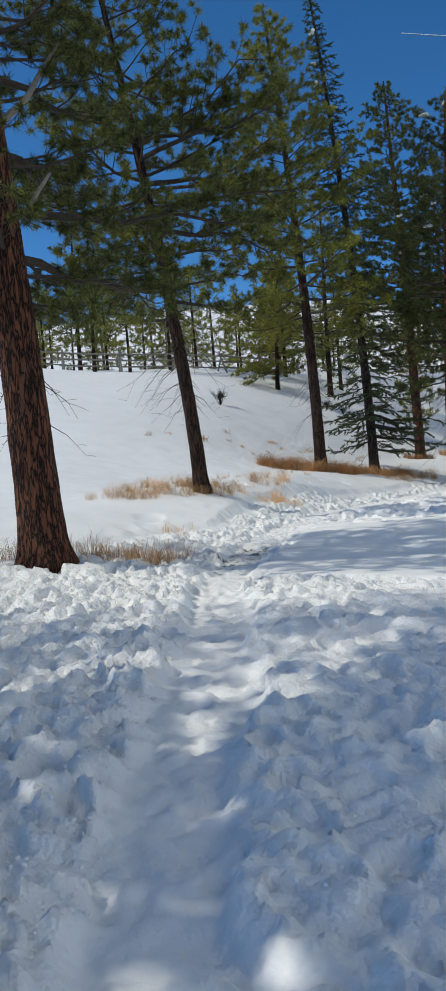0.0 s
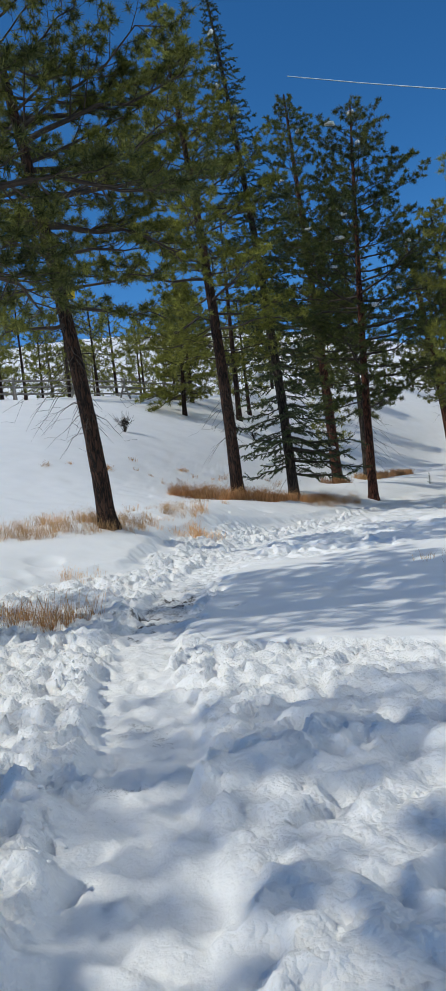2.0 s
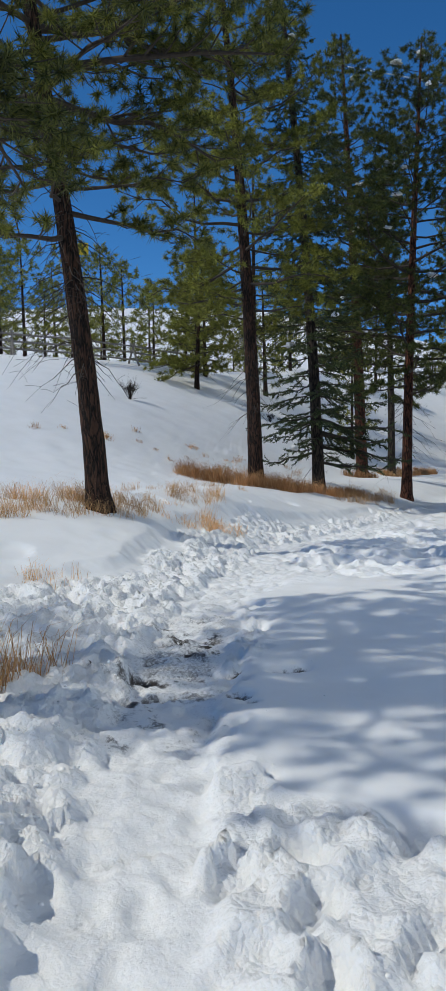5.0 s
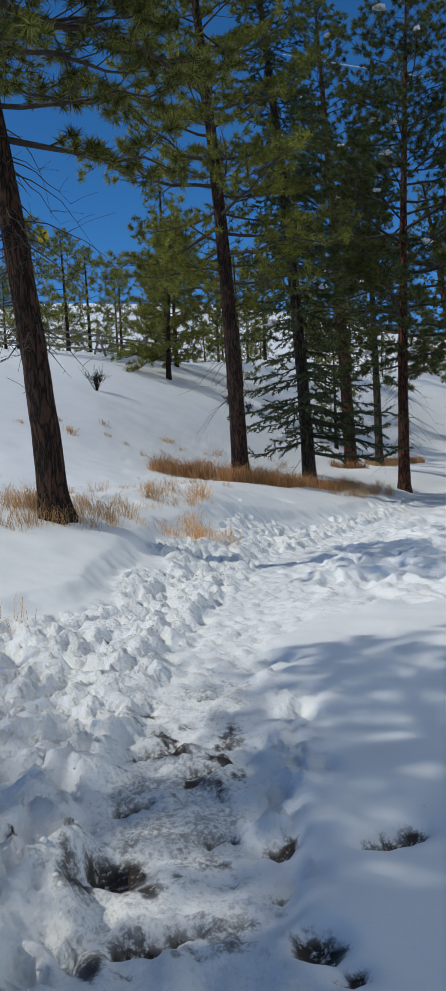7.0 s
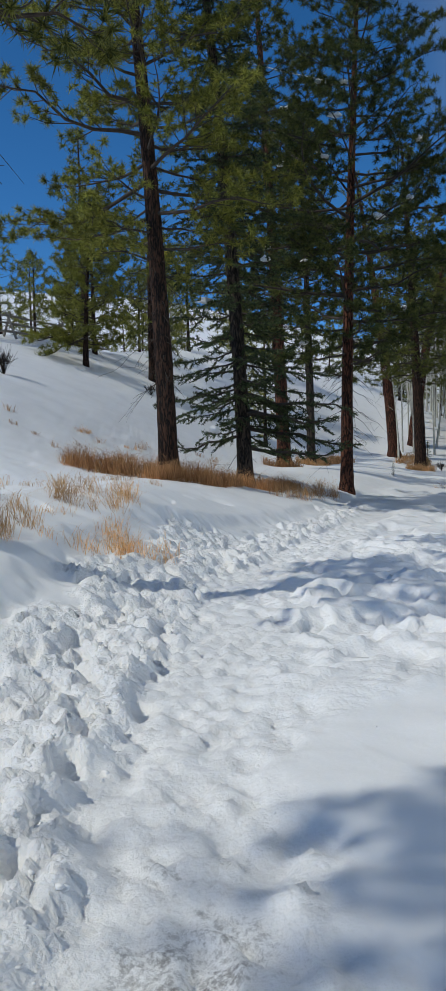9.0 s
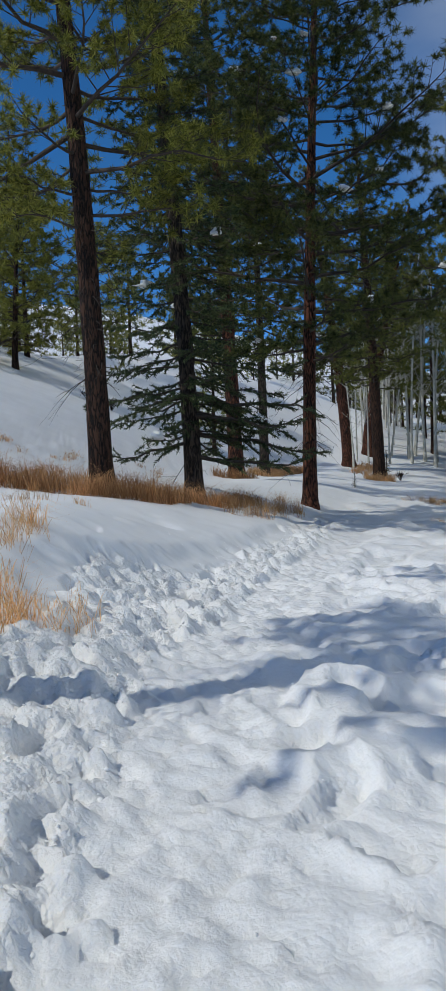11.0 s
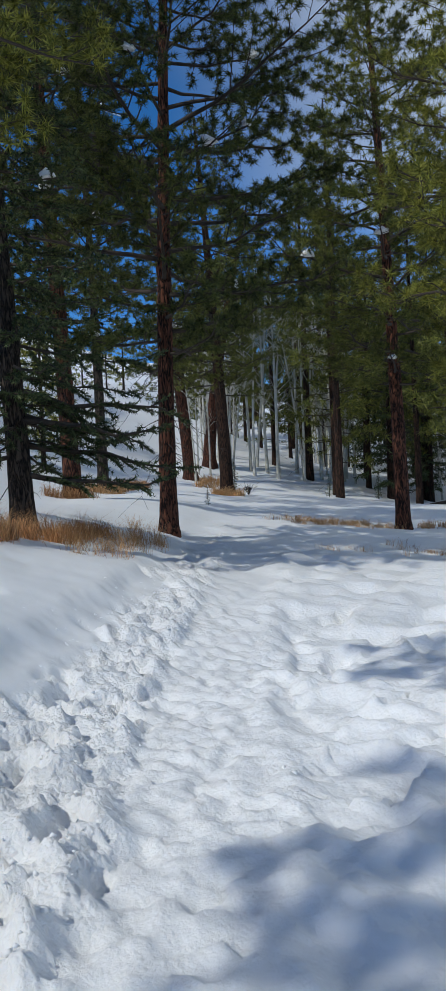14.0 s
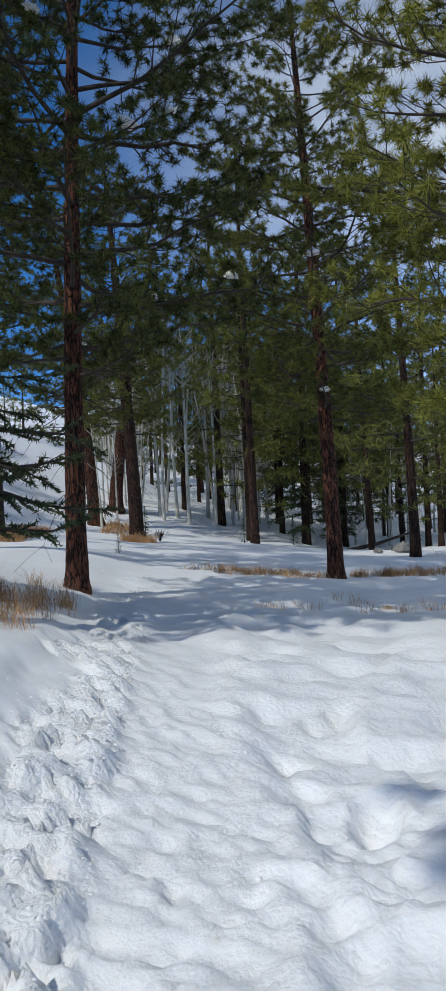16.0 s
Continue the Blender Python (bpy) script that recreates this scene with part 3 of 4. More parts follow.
    while z < height * 0.985:
        t = (z - height * crown) / (height * (1 - crown))
        if fir:
            shape = (1 - t) ** 0.85 * (0.8 + 0.2 * min(1, t / 0.05))
        else:
            shape = min(1, 0.6 + t * 2.2) * (1 - t ** 2.2) ** 0.75 * (1 - 0.25 * t)
        ln = max(0.25, reach * shape * (0.6 + 0.5 * rg.random()))
        turn += 2.399 + rg.normal() * 0.35
        if fir:
            limb(z, turn, ln, 0.28 - 0.35 * t, 0.12, 0.012 + 0.008 * ln)
        else:
            limb(z, turn, ln, 0.22 - 0.75 * t + 0.12 * rg.normal(), 0.18 + 0.1 * rg.random(), 0.008 + 0.013 * ln * min(1, 1.3 - t))
        z += spacing * (0.5 + rg.random()) * (1 - 0.35 * t)
    for bz, baz, bl, bd, br in boughs:
        limb(bz, baz, bl, bd, br, 0.02 + 0.014 * bl)
    for bz, baz, bl, up in stubs:
        stub = Wood()
        base, out = at(bz), np.array([math.cos(baz), math.sin(baz), 0.0])
        pts = [base + out * bl * k + np.array([0, 0, up * k ** 1.3 + .05 * math.sin(k * 9)]) for k in (0, .25, .5, .75, 1)]
        stub.tube(pts, [.07, .055, .045, .035, .02], 8)
        fork = pts[2]
        stub.tube([fork, fork + out * .12 + np.array([0.05, .1, .2])], [.03, .012], 6)
        part_mesh("stub", stub.mesh("stub", GREY_WOOD), root, "bare grey broken branch")
    if wood.n:
        tagged(part_mesh("deadwood", wood.mesh("deadwood", TWIG), root, "bare dark twigs"), kind="stuff")
    co, f = tufts(rg, np.array(P), np.array(D), needles, (length * 0.5 if fir else length), width, (0.5 if fir else 0.74), (length * 1.2 if fir else length * .5))
    me = mesh_of("crown", co, f)
    me.materials.append(needle)
    tagged(part_mesh("crown", me, root, "green needles"), kind="stuff")
    rg.shuffle(snow_at)
    for p in snow_at[:snow]:
        bm = blob(rg, p, (0.08 + .14 * rg.random(), 0.08 + .1 * rg.random(), 0.07 + .07 * rg.random()))
        me = bpy.data.meshes.new("snow_clump")
        bm.to_mesh(me)
        bm.free()
        me.polygons.foreach_set("use_smooth", np.ones(len(me.polygons), bool))
        me.materials.append(SNOW)
        part_mesh("snow_clump", me, root, "white clump of snow")
    return root


def plant(root, x, y, turn=0, z=None, size=1.0):
    root.location = (x, y, ground_z(x, y) - 0.03 if z is None else z)
    root.rotation_euler[2] = turn
    root.scale = (size,) * 3
    return root


# the trees beside the path
PINE = "pine_tree"
plant(conifer(PINE, "big ponderosa pine with thick red furrowed bark and wide boughs", 15, .33, (-.9, .1), (0.0, 0), .24, 2.9, 11,
              bark=BARK_RED, needle=NEEDLE_DEEP, dead=24, needles=60, width=.013, boughs=((4.4, .9, 4.4, .02, -.02), (5.1, .4, 4.4, -.05, 0), (6.0, 1.3, 4.2, -.1, .05), (5.5, 1.8, 3.4, 0, .05), (7.0, .9, 3.6, -.1, .05), (4.0, 1.4, 3.2, .05, .05)), stubs=((4.75, -.25, .75, .75), (6.1, -.2, 1.1, 1.2))), -0.08, 11.75)
plant(conifer(PINE, "leaning pine with a dark bare lower trunk beside straw grass", 15, .178, (-1.9, .8), (0, 0), .33, 4.1, 12,
              bark=BARK_DARK, needle=NEEDLE, dead=90, needles=56, width=.016, boughs=((4.8, 5.9, 2.2, .25, 0), (4.4, 4.0, 2.2, .2, 0), (6.6, .2, 3.7, .1, 0), (7.1, 5.9, 4.0, 0, 0), (7.7, 6.2, 4.0, -.05, 0), (8.3, 5.5, 3.8, -.1, 0), (8.8, 6.0, 3.6, -.1, 0))), 3.88, 19.5)
plant(conifer(PINE, "tall pine with a straight dark trunk standing in rusty grass", 17.4, .22, (-.9, .4), (.1, 0), .28, 3.9, 13,
              bark=BARK_DARK, needle=NEEDLE_BRIGHT, dead=60, needles=48, width=.019), 10.5, 28.9)
plant(conifer("fir_tree", "tall narrow fir with drooping boughs near the ground", 19.5, .19, (-1.3, .4), (.1, 0), .07, 2.6, 14, "fir",
              bark=BARK_GREY, needle=NEEDLE_FIR, dead=4, needles=22, width=.024, snow=10, spacing=.11, step=.15, boughs=((1.0, 5.35, 2.6, .22, .08), (1.5, 5.75, 2.9, .26, .1), (1.9, 5.2, 2.7, .2, .05), (2.4, 5.6, 2.9, .28, .1), (1.3, 2.9, 1.9, .2, .05), (2.0, 6.1, 2.5, .25, .05), (2.3, 3.6, 2.2, .2, .05)), category="fir tree"), 13.26, 30.2)
plant(conifer(PINE, "pine with a reddish trunk behind the fir", 19, .25, (-.6, .25), (0, 0), .25, 3.8, 15,
              bark=BARK_RED, needle=NEEDLE_DEEP, dead=16, snow=6, needles=34, width=.026), 18.96, 37.3)
plant(conifer(PINE, "slim pine with grey-brown bark on the bank", 16, .19, (-.2, .1), (.1, 0), .34, 2.9, 16,
              bark=BARK_GREY, needle=NEEDLE_DEEP, dead=14, snow=3, step=.17, needles=24, width=.024), 23.3, 41.9)
plant(conifer(PINE, "straight red-trunked pine beside the path with snow in its boughs", 16, .18, (.5, -.5), (0, 0), .22, 4.5, 17,
              bark=BARK_RED, needle=NEEDLE_DEEP, dead=40, snow=16, needles=46, width=.018), 17.2, 31.1)
plant(conifer(PINE, "pine with an orange-brown trunk rising from dry weeds", 17.5, .215, (-.4, .4), (0, 0), .25, 4.2, 18,
              bark=BARK_RED, needle=NEEDLE, dead=14, snow=7, step=.15, needles=40, width=.018), 26.9, 31.7)
plant(conifer(PINE, "thick pine leaning over the bend of the path", 17, .3, (-.5, .5), (0, 0), .27, 3.8, 19,
              bark=BARK_DARK, needle=NEEDLE, dead=12, step=.18, needles=22, width=.028), 31.8, 44.2)
plant(conifer(PINE, "leaning red-barked pine on the snowy bank", 18, .37, (-1.9, 1.0), (0, 0), .3, 3.8, 20,
              bark=BARK_RED, needle=NEEDLE, dead=12, step=.18, needles=22, width=.028), 36.5, 51.9)
plant(conifer(PINE, "thick red pine trunk leaning away uphill", 16, .4, (2.4, -2.0), (0, 0), .34, 3.4, 21,
              bark=BARK_RED, needle=NEEDLE, dead=8, step=.2, needles=20, width=.03), 40.4, 54.5)
plant(conifer(PINE, "broad yellow-green pine close beside the clearing", 14, .26, (0, 0), (0, 0), .2, 4.0, 22,
              bark=BARK_RED, needle=NEEDLE_BRIGHT, dead=8, snow=4, needles=50, width=.014, length=.17, step=.13, spacing=.15), 19.05, 23.25)
plant(conifer(PINE, "young bushy pine on the slope with a sweeping low bough", 8, .13, (.5, -.2), (0, 0), .1, 2.7, 23,
              bark=BARK_DARK, needle=NEEDLE_BRIGHT, dead=2, width=.022, length=.25, spacing=.11, boughs=((1.3, 3.6, 3.0, .35, 0), (1.8, 3.3, 2.8, .3, 0))), 15.1, 48.4)
plant(conifer(PINE, "pine whose shade falls over the start of the path", 14, .28, (0, 0), (0, 0), .5, 2.2, 24,
              bark=BARK_RED, needle=NEEDLE, dead=4, step=.2, needles=20, width=.026), -8.6, 8.6)
plant(conifer(PINE, "pine that shades the first steps of the path", 13, .26, (0, 0), (0, 0), .2, 4.0, 26,
              bark=BARK_RED, needle=NEEDLE, dead=4, step=.2, needles=60, width=.05, spacing=.12), -5.2, 4.0)
plant(conifer(PINE, "pine whose shade falls across the untrodden snow", 15, .28, (0, 0), (0, 0), .3, 3.0, 25,
              bark=BARK_RED, needle=NEEDLE, dead=4, step=.24, needles=13, width=.024), -4.6, 13.9)

# woods further off: a few kinds, copied
FAR = dict(density=.42, needles=13, width=.045, length=.34, spacing=.27, step=.34)
V1 = conifer(PINE, "pine in the woods with a dark crown", 13, .17, (.3, .2), (0, 0), .13, 2.6, 31, bark=BARK_DARK, needle=NEEDLE, dead=8, **FAR)
V2 = conifer(PINE, "bushy yellow-green pine of the slope", 7.5, .12, (.1, .1), (0, 0), .1, 2.3, 32, bark=BARK_DARK, needle=NEEDLE_BRIGHT, dead=2, **{**FAR, "spacing": .2, "step": .28})
V3 = conifer(PINE, "tall thin pine with a high crown", 15, .16, (-.3, .1), (0, 0), .24, 2.4, 33, bark=BARK_DARK, needle=NEEDLE, dead=14, **FAR)
V4 = conifer("fir_tree", "dark fir in the woods", 12, .15, (.1, 0), (0, 0), .07, 2.2, 34, "fir", bark=BARK_GREY, needle=NEEDLE_FIR, dead=2, category="fir tree", **{**FAR, "length": .5})
for v in (V1, V2, V3, V4):
    v["group"] = "trees of the far woods"


def grove(variants, places, seed, size=1.0):
    rg = random.Random(seed)
    for k, (x, y) in enumerate(places):
        v = variants[k % len(variants)]
        s = rg.uniform(0.75, 1.2) * size
        m = pose(x, y, ground_z(x, y) - 0.05, 0, 0, rg.uniform(0, 360))
        c = v if not v.get("used") else copy_thing(v, m)
        if c is v:
            v["used"] = 1
            v.matrix_basis = m
        c.scale = (s, s, s)
    return


def scatter(seed, count, cx, cy, rx, ry, angle, gap, keep):
    rg, out = random.Random(seed), []
    c, s = math.cos(radians(angle)), math.sin(radians(angle))
    tries = 0
    while len(out) < count and tries < 8000:
        tries += 1
        u, v = rg.uniform(-rx, rx), rg.uniform(-ry, ry)
        x, y = cx + u * c - v * s, cy + u * s + v * c
        if keep(x, y) and all((x - a) ** 2 + (y - b) ** 2 > gap * gap for a, b in out):
            out.append((x, y))
    return out


def off_trail(x, y):
    e, _ = trail(np.array([x]), np.array([y]))
    return abs(e[0]) > 3.0


grove((V2, V1, V2, V2), [(6.4, 52.7), (4.2, 54), (9.5, 55), (12, 58), (17.5, 54), (20, 52), (22, 55), (1, 56), (14.5, 63), (19, 60), (9, 64), (23, 61),
                         (-2, 60), (4, 66), (22.5, 44.5), (-6, 55), (18, 68), (11, 72), (28, 64)], 41)
grove((V1, V3, V4, V1, V3), scatter(42, 60, 68, 64, 34, 15, 40, 3.4, lambda x, y: off_trail(x, y) and x > 52), 42, 1.3)
grove((V1, V3, V1), [(44.2, 47.6), (49.9, 49.3), (46.4, 54.4), (37.6, 34.4), (47.5, 44), (41, 31.5)], 45, 1.4)
grove((V1, V4, V3), scatter(43, 28, 58, 38, 26, 12, 30, 4.2, lambda x, y: off_trail(x, y) and x > 47), 43)
grove((V2, V1, V2), scatter(44, 40, 24, 84, 46, 16, 10, 4.0, off_trail), 44)

grove((V1, V4, V3, V1), scatter(46, 6, 56, 60, 15, 5, 45, 4.4, off_trail) + [(42.5, 46.0), (46.5, 51.5), (48.8, 46.8), (53, 47)], 46, 1.3)


def aspen(seed):
    rg = np.random.default_rng(seed)
    root = tagged(new("aspen_tree"), "slender bare aspen with a pale trunk", "aspen tree", "aspens beyond the bend")
    h, r = 6.5 + rg.random() * 2.5, 0.05 + 0.035 * rg.random()
    line = trunk_line(h, (rg.normal() * .5, rg.normal() * .5), (rg.normal() * .12, rg.normal() * .1))
    me = build_trunk(rg, line, r, h, 8, 22, 0.006)
    me.materials.append(BARK_WHITE)
    part_mesh("trunk", me, root)
    w = Wood()
    for _ in range(26):
        z = h * (0.3 + 0.68 * rg.random())
        q = np.array([np.interp(z, line[:, 2], line[:, 0]), np.interp(z, line[:, 2], line[:, 1]), z])
        az = rg.random() * 6.3
        d = np.array([math.cos(az), math.sin(az), 0.7])
        ln = 0.4 + 1.1 * rg.random()
        w.tube([q, q + d * ln * .5, q + d * ln + np.array([0, 0, .1])], [.014, .009, .004], 3)
        for k in range(2):
            q2 = q + d * ln * (0.4 + .3 * k)
            d2 = unit(d + rg.normal(size=3) * .6)
            w.tube([q2, q2 + d2 * ln * .5], [.007, .003], 3)
    tagged(part_mesh("crown", w.mesh("crown", BARK_WHITE), root), kind="stuff")
    return root


aspens = [aspen(s) for s in (51, 52, 53, 54)]
rg = random.Random(55)
spots = [(43.2, 53.6), (44.0, 52.9), (45.0, 52.8), (46.3, 51.8), (46.8, 51.5), (47.6, 51.4), (48.3, 51.1), (49.2, 50.8), (42.5, 52.6), (45.6, 51.2), (46.9, 52.9), (44.4, 54.2), (48.9, 52.5), (43.7, 51.7), (50.4, 51.5), (47.3, 50.2)] + scatter(56, 52, 49, 56, 13, 5.5, 42, 0.7, lambda x, y: off_trail(x, y) and y > 50) + scatter(57, 34, 66, 52, 16, 8, 40, 1.2, off_trail)
for k, (x, y) in enumerate(spots):
    m = pose(x, y, ground_z(x, y) - .05, 0, 0, rg.uniform(0, 360))
    a = aspens[k % 4]
    if k < 4:
        a.matrix_basis = m
    else:
        a = copy_thing(a, m)
    s = rg.uniform(1.35, 1.65) if k < 16 else rg.uniform(.8, 1.15)
    a.scale = (s, s, s)


# grass
def grass(name, label, category, material, area, count, height, width=0.005, seed=1, droop=0.95, curl=0.6):
    """Dry blades, each a bent strip, over an ellipse (x, y, rx, ry, turn)."""
    rg = np.random.default_rng(seed)
    cx, cy, rx, ry, turn = area
    # blades stand in clumps
    nc = max(6, count // 25)
    a, r = rg.random(nc) * 6.283, np.sqrt(rg.random(nc))
    ux, uy = r * np.cos(a) * rx, r * np.sin(a) * ry
    pick = rg.integers(0, nc, count)
    size = (0.5 + rg.random(nc) * 0.7)[pick]
    ux, uy = ux[pick] + rg.normal(size=count) * 0.07, uy[pick] + rg.normal(size=count) * 0.07
    c, s = math.cos(radians(turn)), math.sin(radians(turn))
    x, y = cx + ux * c - uy * s, cy + ux * s + uy * c
    z = snow_surface(x, y)[0] - 0.02
    h = height * size * (0.5 + 0.6 * rg.random(count))
    az = rg.random(count) * 6.283
    out = np.stack([np.cos(az), np.sin(az), 0 * az], -1) * (h * (0.15 + droop * rg.random(count)))[:, None]
    side = np.stack([-np.sin(az + 1), np.cos(az + 1), 0 * az], -1) * width * 0.5
    base = np.stack([x, y, z], -1)
    rise = np.array([0, 0, 1.0])
    p1 = base + out * 0.25 + rise * (h * 0.6)[:, None]
    p2 = base + out + rise * (h * (1.0 - curl * rg.random(count)))[:, None]
    co = np.stack([base - side, base + side, p1 - side * .8, p1 + side * .8, p2], 1).reshape(-1, 3)
    k = np.arange(count)[:, None] * 5
    tri = np.concatenate([k + np.array([[0, 1, 3]]), k + np.array([[0, 3, 2]]), k + np.array([[2, 3, 4]])])
    me = mesh_of(name, co, tri)
    me.materials.append(material)
    return tagged(new(name, me), label, category, kind="stuff")


grass("dry_grass", "pale straw grass round the leaning pine", "dry grass", STRAW, (2.9, 19.7, 1.9, .75, 5), 2600, .44, seed=61, droop=1.3, curl=.7)
grass("dry_grass", "thin pale straw beside the leaning pine", "dry grass", STRAW, (5.5, 20.6, 1.5, .6, 10), 700, .34, seed=62, droop=1.4, curl=.75)
grass("dry_grass", "rusty grass round the straight pine and the fir", "dry grass", RUST_STRAW, (9.9, 28.7, 2.0, .65, -10), 5200, .62, seed=63, width=.008, droop=1.3)
grass("dry_grass", "rusty grass on the bank under the trees", "dry grass", RUST_STRAW, (13.0, 29.4, 2.2, .5, 25), 2700, .48, seed=64, width=.008, droop=1.3)
grass("dead_weeds", "brown dead weeds round the big red pine", "dead weeds", WEED, (.7, 12.3, 1.5, .6, 0), 1700, .5, seed=65)
grass("dry_grass", "straw tuft at the foot of the bent pine", "dry grass", STRAW, (31.2, 43.6, .8, .5, 0), 1200, .5, seed=66, width=.012)
grass("dead_weeds", "dry weeds round the orange-trunked pine", "dead weeds", STRAW, (25.2, 32.8, 2.2, .5, -35), 2200, .3, seed=67, width=.008)
grass("dead_weeds", "dull brown weeds beyond the clearing", "dead weeds", WEED, (30.2, 30.2, 3.0, .7, -35), 3000, .35, seed=68, width=.01)
grass("dead_weeds", "sparse dead weeds in the clearing", "dead weeds", WEED, (20.5, 26.9, 2.4, 1.0, -30), 700, .28, seed=69)

grass("dry_grass", "straw at the foot of the red pine behind the fir", "dry grass", RUST_STRAW, (18.7, 37.0, .8, .45, 0), 900, .5, seed=70, width=.01)
grass("dry_grass", "straw at the foot of the slim grey pine", "dry grass", STRAW, (23.1, 41.6, .8, .45, 0), 800, .45, seed=71, width=.012)
grass("dead_weeds", "band of rusty weeds up the bank behind the pines", "dead weeds", RUST_STRAW, (27.5, 46.0, 4.5, .6, 42), 2600, .5, seed=72, width=.016)
grass("dead_weeds", "dead weeds on the bank beside the bend", "dead weeds", WEED, (36.0, 49.6, 3.5, 1.0, 42), 1200, .5, seed=73, width=.016)
grass("dry_grass", "bent straw where the snow has melted by the path", "dry grass", STRAW, (6.3, 22.2, .8, .5, 30), 600, .46, seed=74, droop=1.7, curl=.85)
grass("dry_grass", "thin straw poking out beside the churned snow", "dry grass", STRAW, (6.2, 20.6, .6, .3, 20), 220, .4, seed=75, droop=1.5, curl=.8)
grass("dry_grass", "few straw stalks beside a mound of churned snow", "dry grass", STRAW, (2.5, 16.6, .5, .4, 0), 110, .45, seed=76)
grass("dead_weeds", "few dark stalks in the smooth snow", "dead weeds", WEED, (7.7, 12.6, .9, .5, 0), 60, .3, seed=77)
grass("dead_weeds", "sparse stalks on the lower snow slope", "dead weeds", STRAW, (6.5, 25.2, 3.0, 1.2, 30), 700, .3, seed=78)
grass("dead_weeds", "scattered brown stalks poking through the crusted slope", "dead weeds", WEED, (9.5, 32.5, 6.0, 1.6, 20), 700, .26, seed=81, width=.009)

grass("dead_weeds", "tall sparse brown weeds round the fir and the straight pine", "dead weeds", WEED, (14.1, 28.8, 1.7, .6, 33), 1000, .5, seed=79, width=.005)
grass("dead_weeds", "bleached stalks below the rusty grass", "dead weeds", STRAW, (15.3, 30.3, 1.3, .5, 33), 140, .4, seed=80, width=.005)

# fence of stacked rails along the crest
def split_rail(points):
    root = tagged(new("rail_fence"), "weathered grey rail fence along the snowy crest", "wooden fence")
    rg = np.random.default_rng(71)
    for (x0, y0), (x1, y1) in zip(points[:-1], points[1:]):
        z0, z1 = ground_z(x0, y0), ground_z(x1, y1)
        along = unit(np.array([x1 - x0, y1 - y0, 0.0]))
        across = np.array([-along[1], along[0], 0.0])
        foot = np.array([x0, y0, z0])
        for s in (-1, 1):
            w = Wood()
            w.tube([foot + across * .42 * s + np.array([0, 0, -.05]), foot - across * .12 * s + np.array([0, 0, 1.25])], [.065, .055], 8)
            part_mesh("post", w.mesh("post", GREY_WOOD), root)
        for hgt in (0.35, 0.72, 1.08):
            w = Wood()
            a = foot + np.array([0, 0, hgt]) - along * .2
            b = np.array([x1, y1, z1 + hgt + 0.03 * rg.normal()]) + along * .2
            w.tube([a, (a + b) / 2 + np.array([0, 0, -.02]), b], [.055, .05, .045], 8)
            part_mesh("rail", w.mesh("rail", GREY_WOOD), root)


split_rail([(-8.5, 47.6), (-5.0, 47.8), (-1.6, 48.0), (1.9, 48.2), (5.3, 48.4), (8.7, 48.6), (12.0, 50.2), (15.2, 52.4), (18.3, 54.6)])


def shrub():
    rg = np.random.default_rng(72)
    root = tagged(new("shrub"), "small bare grey-brown shrub on the snow slope", "shrub")
    w = Wood()
    for _ in range(44):
        az, lean = rg.random() * 6.3, rg.random() * .75
        d = np.array([math.cos(az) * lean, math.sin(az) * lean, 1.0])
        ln = .5 + .5 * rg.random()
        w.tube([(0, 0, -.05), d * ln * .5, d * ln + rg.normal(size=3) * .05], [.007, .006, .003], 3)
        q = d * ln * .6
        for _ in range(6):
            w.tube([q, q + unit(d + rg.normal(size=3) * .9) * .2], [.005, .003], 3)
    tagged(part_mesh("brushwood", w.mesh("brushwood", BARK_GREY), root), kind="stuff")
    return root


bush = shrub()
plant(bush, 9.2, 39.5)
for k, (x, y) in enumerate(((17.5, 46.4), (18.4, 46.0), (-.8, 44), (33.5, 44.5))):
    c = copy_thing(bush, pose(x, y, ground_z(x, y), 0, 0, 77 * k))
    c.scale = (.8, .8, .6)


def road_sign(x, y, z, heading):
    """A yellow square curve sign on its post."""
    root = tagged(new("road_sign"), "yellow curve sign with a black arrow on a post", "road sign")
    bm = bmesh.new()
    bmesh.ops.create_cube(bm, size=1, matrix=Matrix.Diagonal((.75, .03, .9, 1)))
    bmesh.ops.bevel(bm, geom=bm.edges[:], offset=.01, segments=1, affect="EDGES")
    me = bpy.data.meshes.new("panel")
    bm.to_mesh(me)
    me.materials.append(YELLOW)
    part_mesh("panel", me, root, "yellow panel")
    bm = bmesh.new()
    v = [bm.verts.new(p) for p in ((.12, -.021, .34), (.3, -.021, .34), (-.02, -.021, 0), (.3, -.021, -.34), (.12, -.021, -.34), (-.22, -.021, 0))]
    bm.faces.new((v[0], v[5], v[2], v[1]))
    bm.faces.new((v[5], v[4], v[3], v[2]))
    me = bpy.data.meshes.new("arrow")
    bm.to_mesh(me)
    me.materials.append(BLACK)
    part_mesh("arrow", me, root, "black arrow")
    w = Wood()
    w.tube([(0, .05, -z + ground_z(x, y) - .2), (0, .05, .4)], [.04, .04], 8)
    part_mesh("post", w.mesh("post", METAL), root)
    root.matrix_basis = pose(x, y, z, 0, 0, heading)


road_sign(27.1, 64.9, 15.1, -20)
road_sign(12.45, 66.8, 17.4, -10)

# a vapour trail, very far and high
w = Wood()
w.tube([(930, 1785, 972), (1100, 1714, 931), (1290, 1630, 886)], [1.1, 1.3, 1.6], 6)
tagged(new("vapour_trail", w.mesh("vapour_trail", VAPOUR)), "thin white vapour trail across the blue sky", "vapour trail")


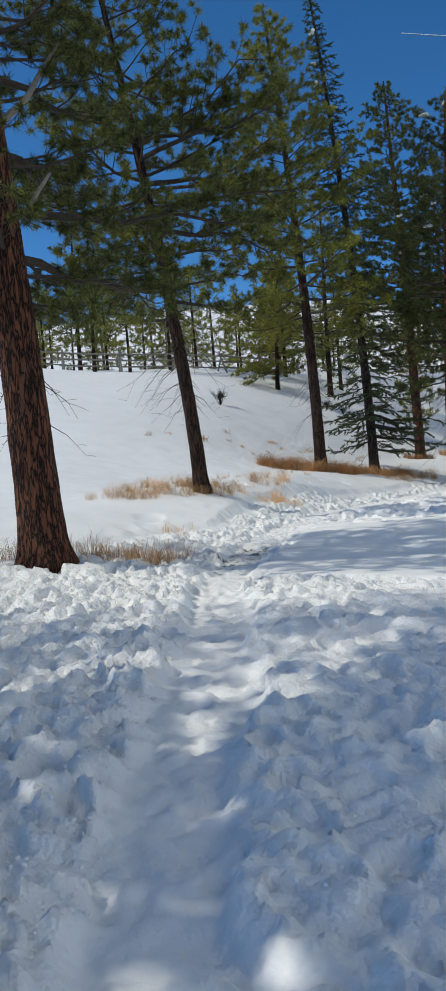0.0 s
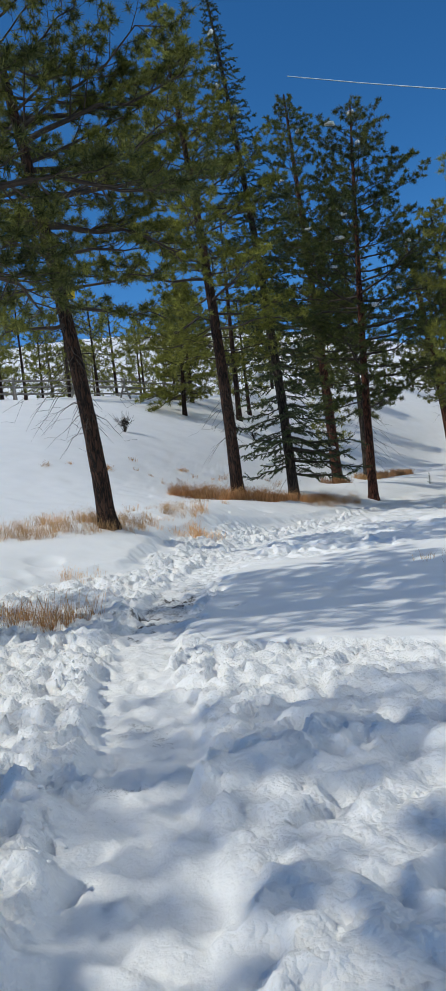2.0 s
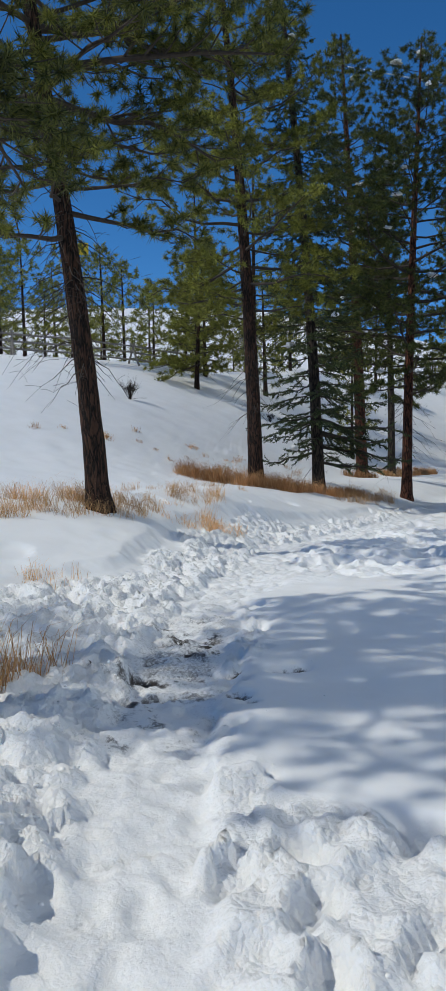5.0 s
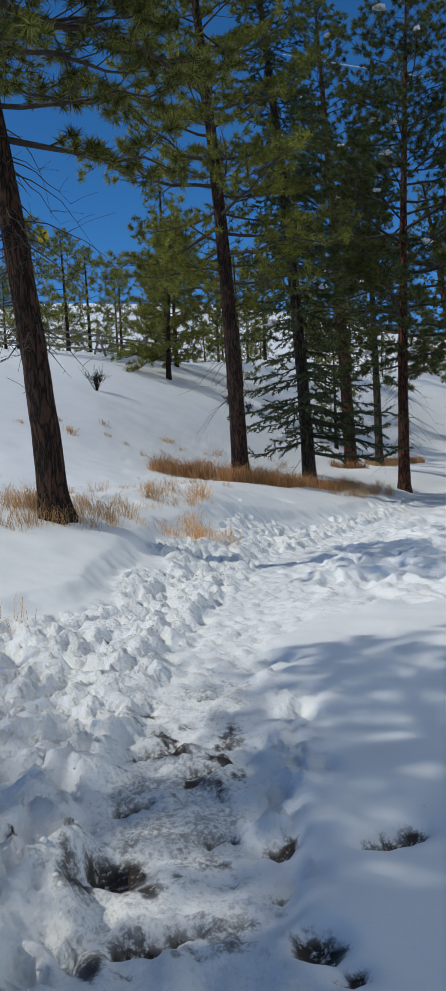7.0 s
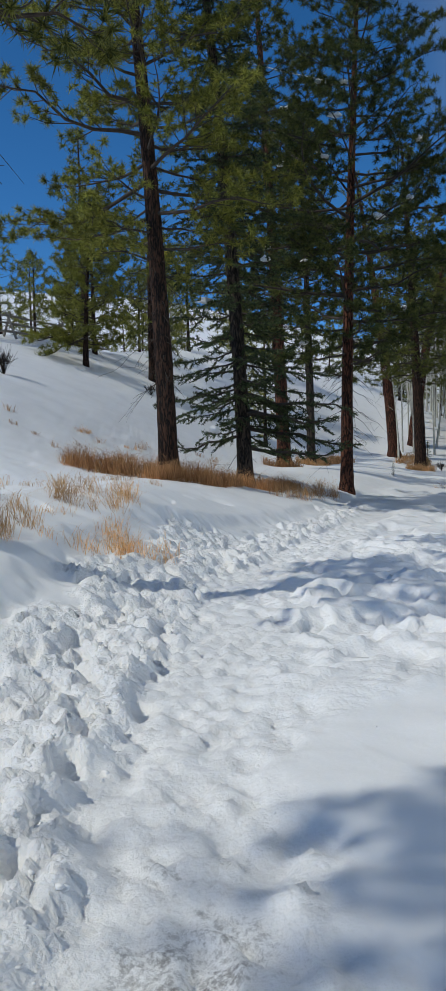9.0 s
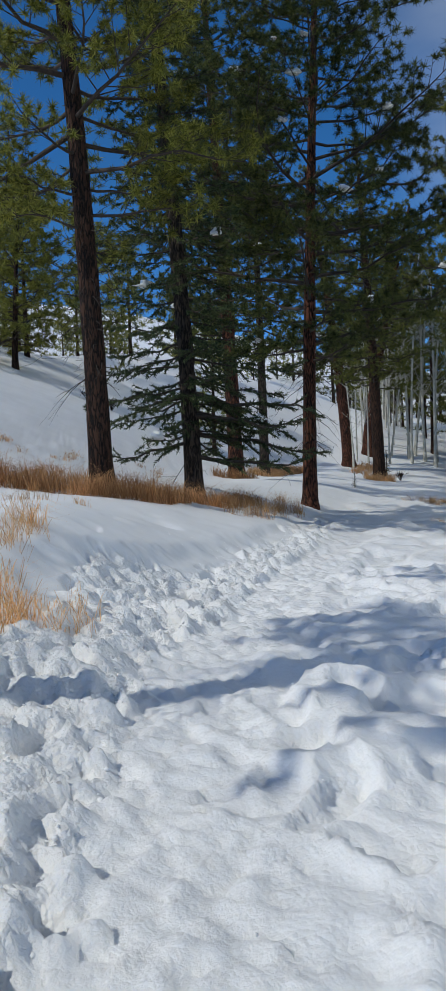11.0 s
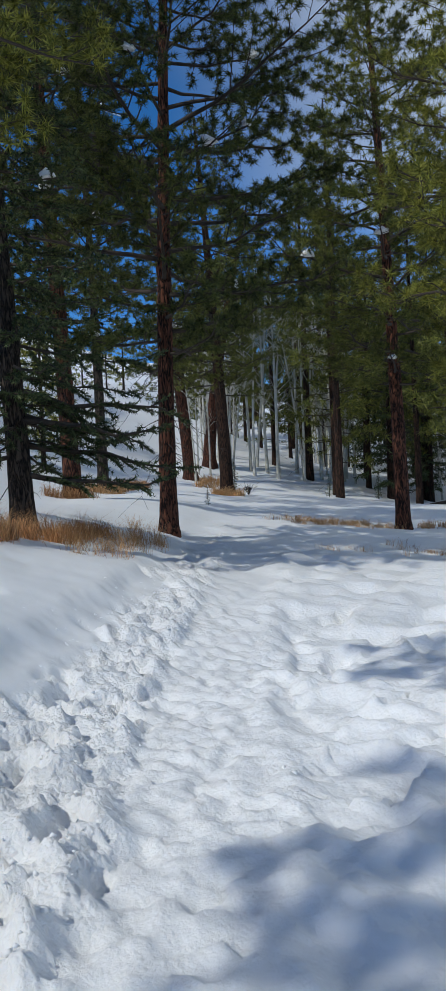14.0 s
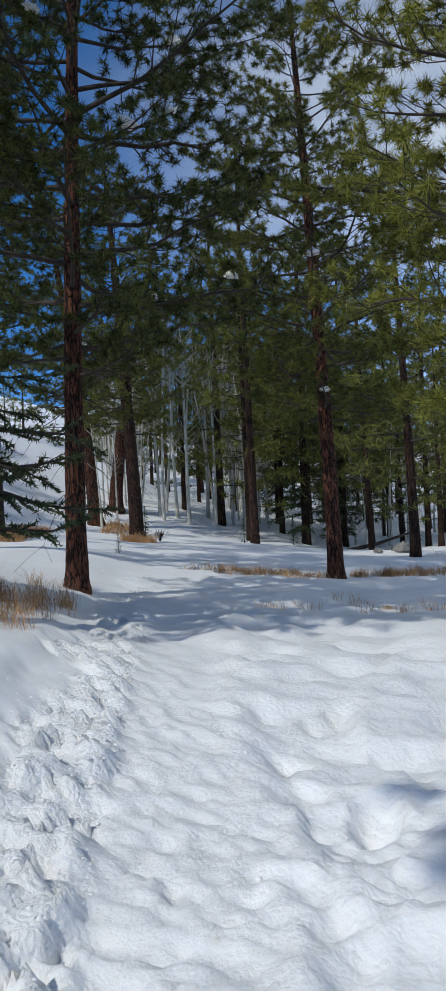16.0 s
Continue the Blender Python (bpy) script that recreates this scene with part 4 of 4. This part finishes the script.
def boulder(x, y, size, seed):
    rg = np.random.default_rng(seed)
    bm = blob(rg, (0, 0, size[2] * .3), size)
    me = bpy.data.meshes.new("boulder")
    bm.to_mesh(me)
    me.materials.append(STONE)
    ob = new("boulder", me)
    ob.location = (x, y, ground_z(x, y))
    tagged(ob, "rounded grey-brown boulder half sunk in the snow", "boulder")


boulder(40.0, 36.1, (.5, .42, .38), 5)
boulder(38.6, 36.6, (.18, .18, .16), 6)
log = Wood()
lz = ground_z(47, 43)
log.tube([(47, 43, lz + .1), (49, 42.2, lz + .35), (51.5, 41, lz + .9)], [.12, .1, .06], 8)
tagged(new("fallen_log", log.mesh("fallen_log", TWIG)), "dark fallen log leaning over the snow", "fallen log")
for x, y, k in ((32.1, 44.0, .13), (41.0, 45.6, .11), (46.5, 46.2, .14), (24.4, 37.6, .05)):
    c = copy_thing(V4, pose(x, y, ground_z(x, y), 0, 0, x * 40))
    c.scale = (k * 1.3, k * 1.3, k)
    c["label"] = "tiny young fir poking out of the snow"
    c["group"] = "young firs by the path"


def snow_chunks():
    """Crumbs and lumps of snow kicked up along the path."""
    rg = np.random.default_rng(90)
    bm = bmesh.new()
    bmesh.ops.create_icosphere(bm, subdivisions=1, radius=1)
    base = np.array([v.co[:] for v in bm.verts])
    tri = np.array([[v.index for v in f.verts] for f in bm.faces])
    bm.free()
    n = 3000
    t = rg.random(n) * 40
    seg = np.concatenate([[0], np.cumsum(np.hypot(*np.diff(TRAIL, axis=0).T))])
    t += 8
    cx, cy = np.interp(t, seg, TRAIL[:, 0]), np.interp(t, seg, TRAIL[:, 1])
    dx, dy = np.interp(t + .1, seg, TRAIL[:, 0]) - cx, np.interp(t + .1, seg, TRAIL[:, 1]) - cy
    side = np.where(rg.random(n) < 0.97, -1, 1)
    off = side * (0.3 + np.abs(rg.normal(size=n)) * 0.5)
    x, y = cx + dy * 10 * off, cy - dx * 10 * off
    z = snow_surface(x, y)[0]
    size = 0.006 + 0.011 * rg.random(n) ** 2.5
    co = base[None] * (1 + 0.32 * rg.normal(size=(n, len(base), 1))) * size[:, None, None] * np.array([1, 1, .75])
    co = co + np.stack([x, y, z - size * .1], -1)[:, None]
    f = tri[None] + (np.arange(n) * len(base))[:, None, None]
    me = mesh_of("snow_crumbs", co.reshape(-1, 3), f.reshape(-1, 3))
    me.materials.append(SNOW)
    tagged(new("snow_crumbs", me), "white crumbs of snow kicked up beside the path", "loose snow", kind="stuff")


snow_chunks()
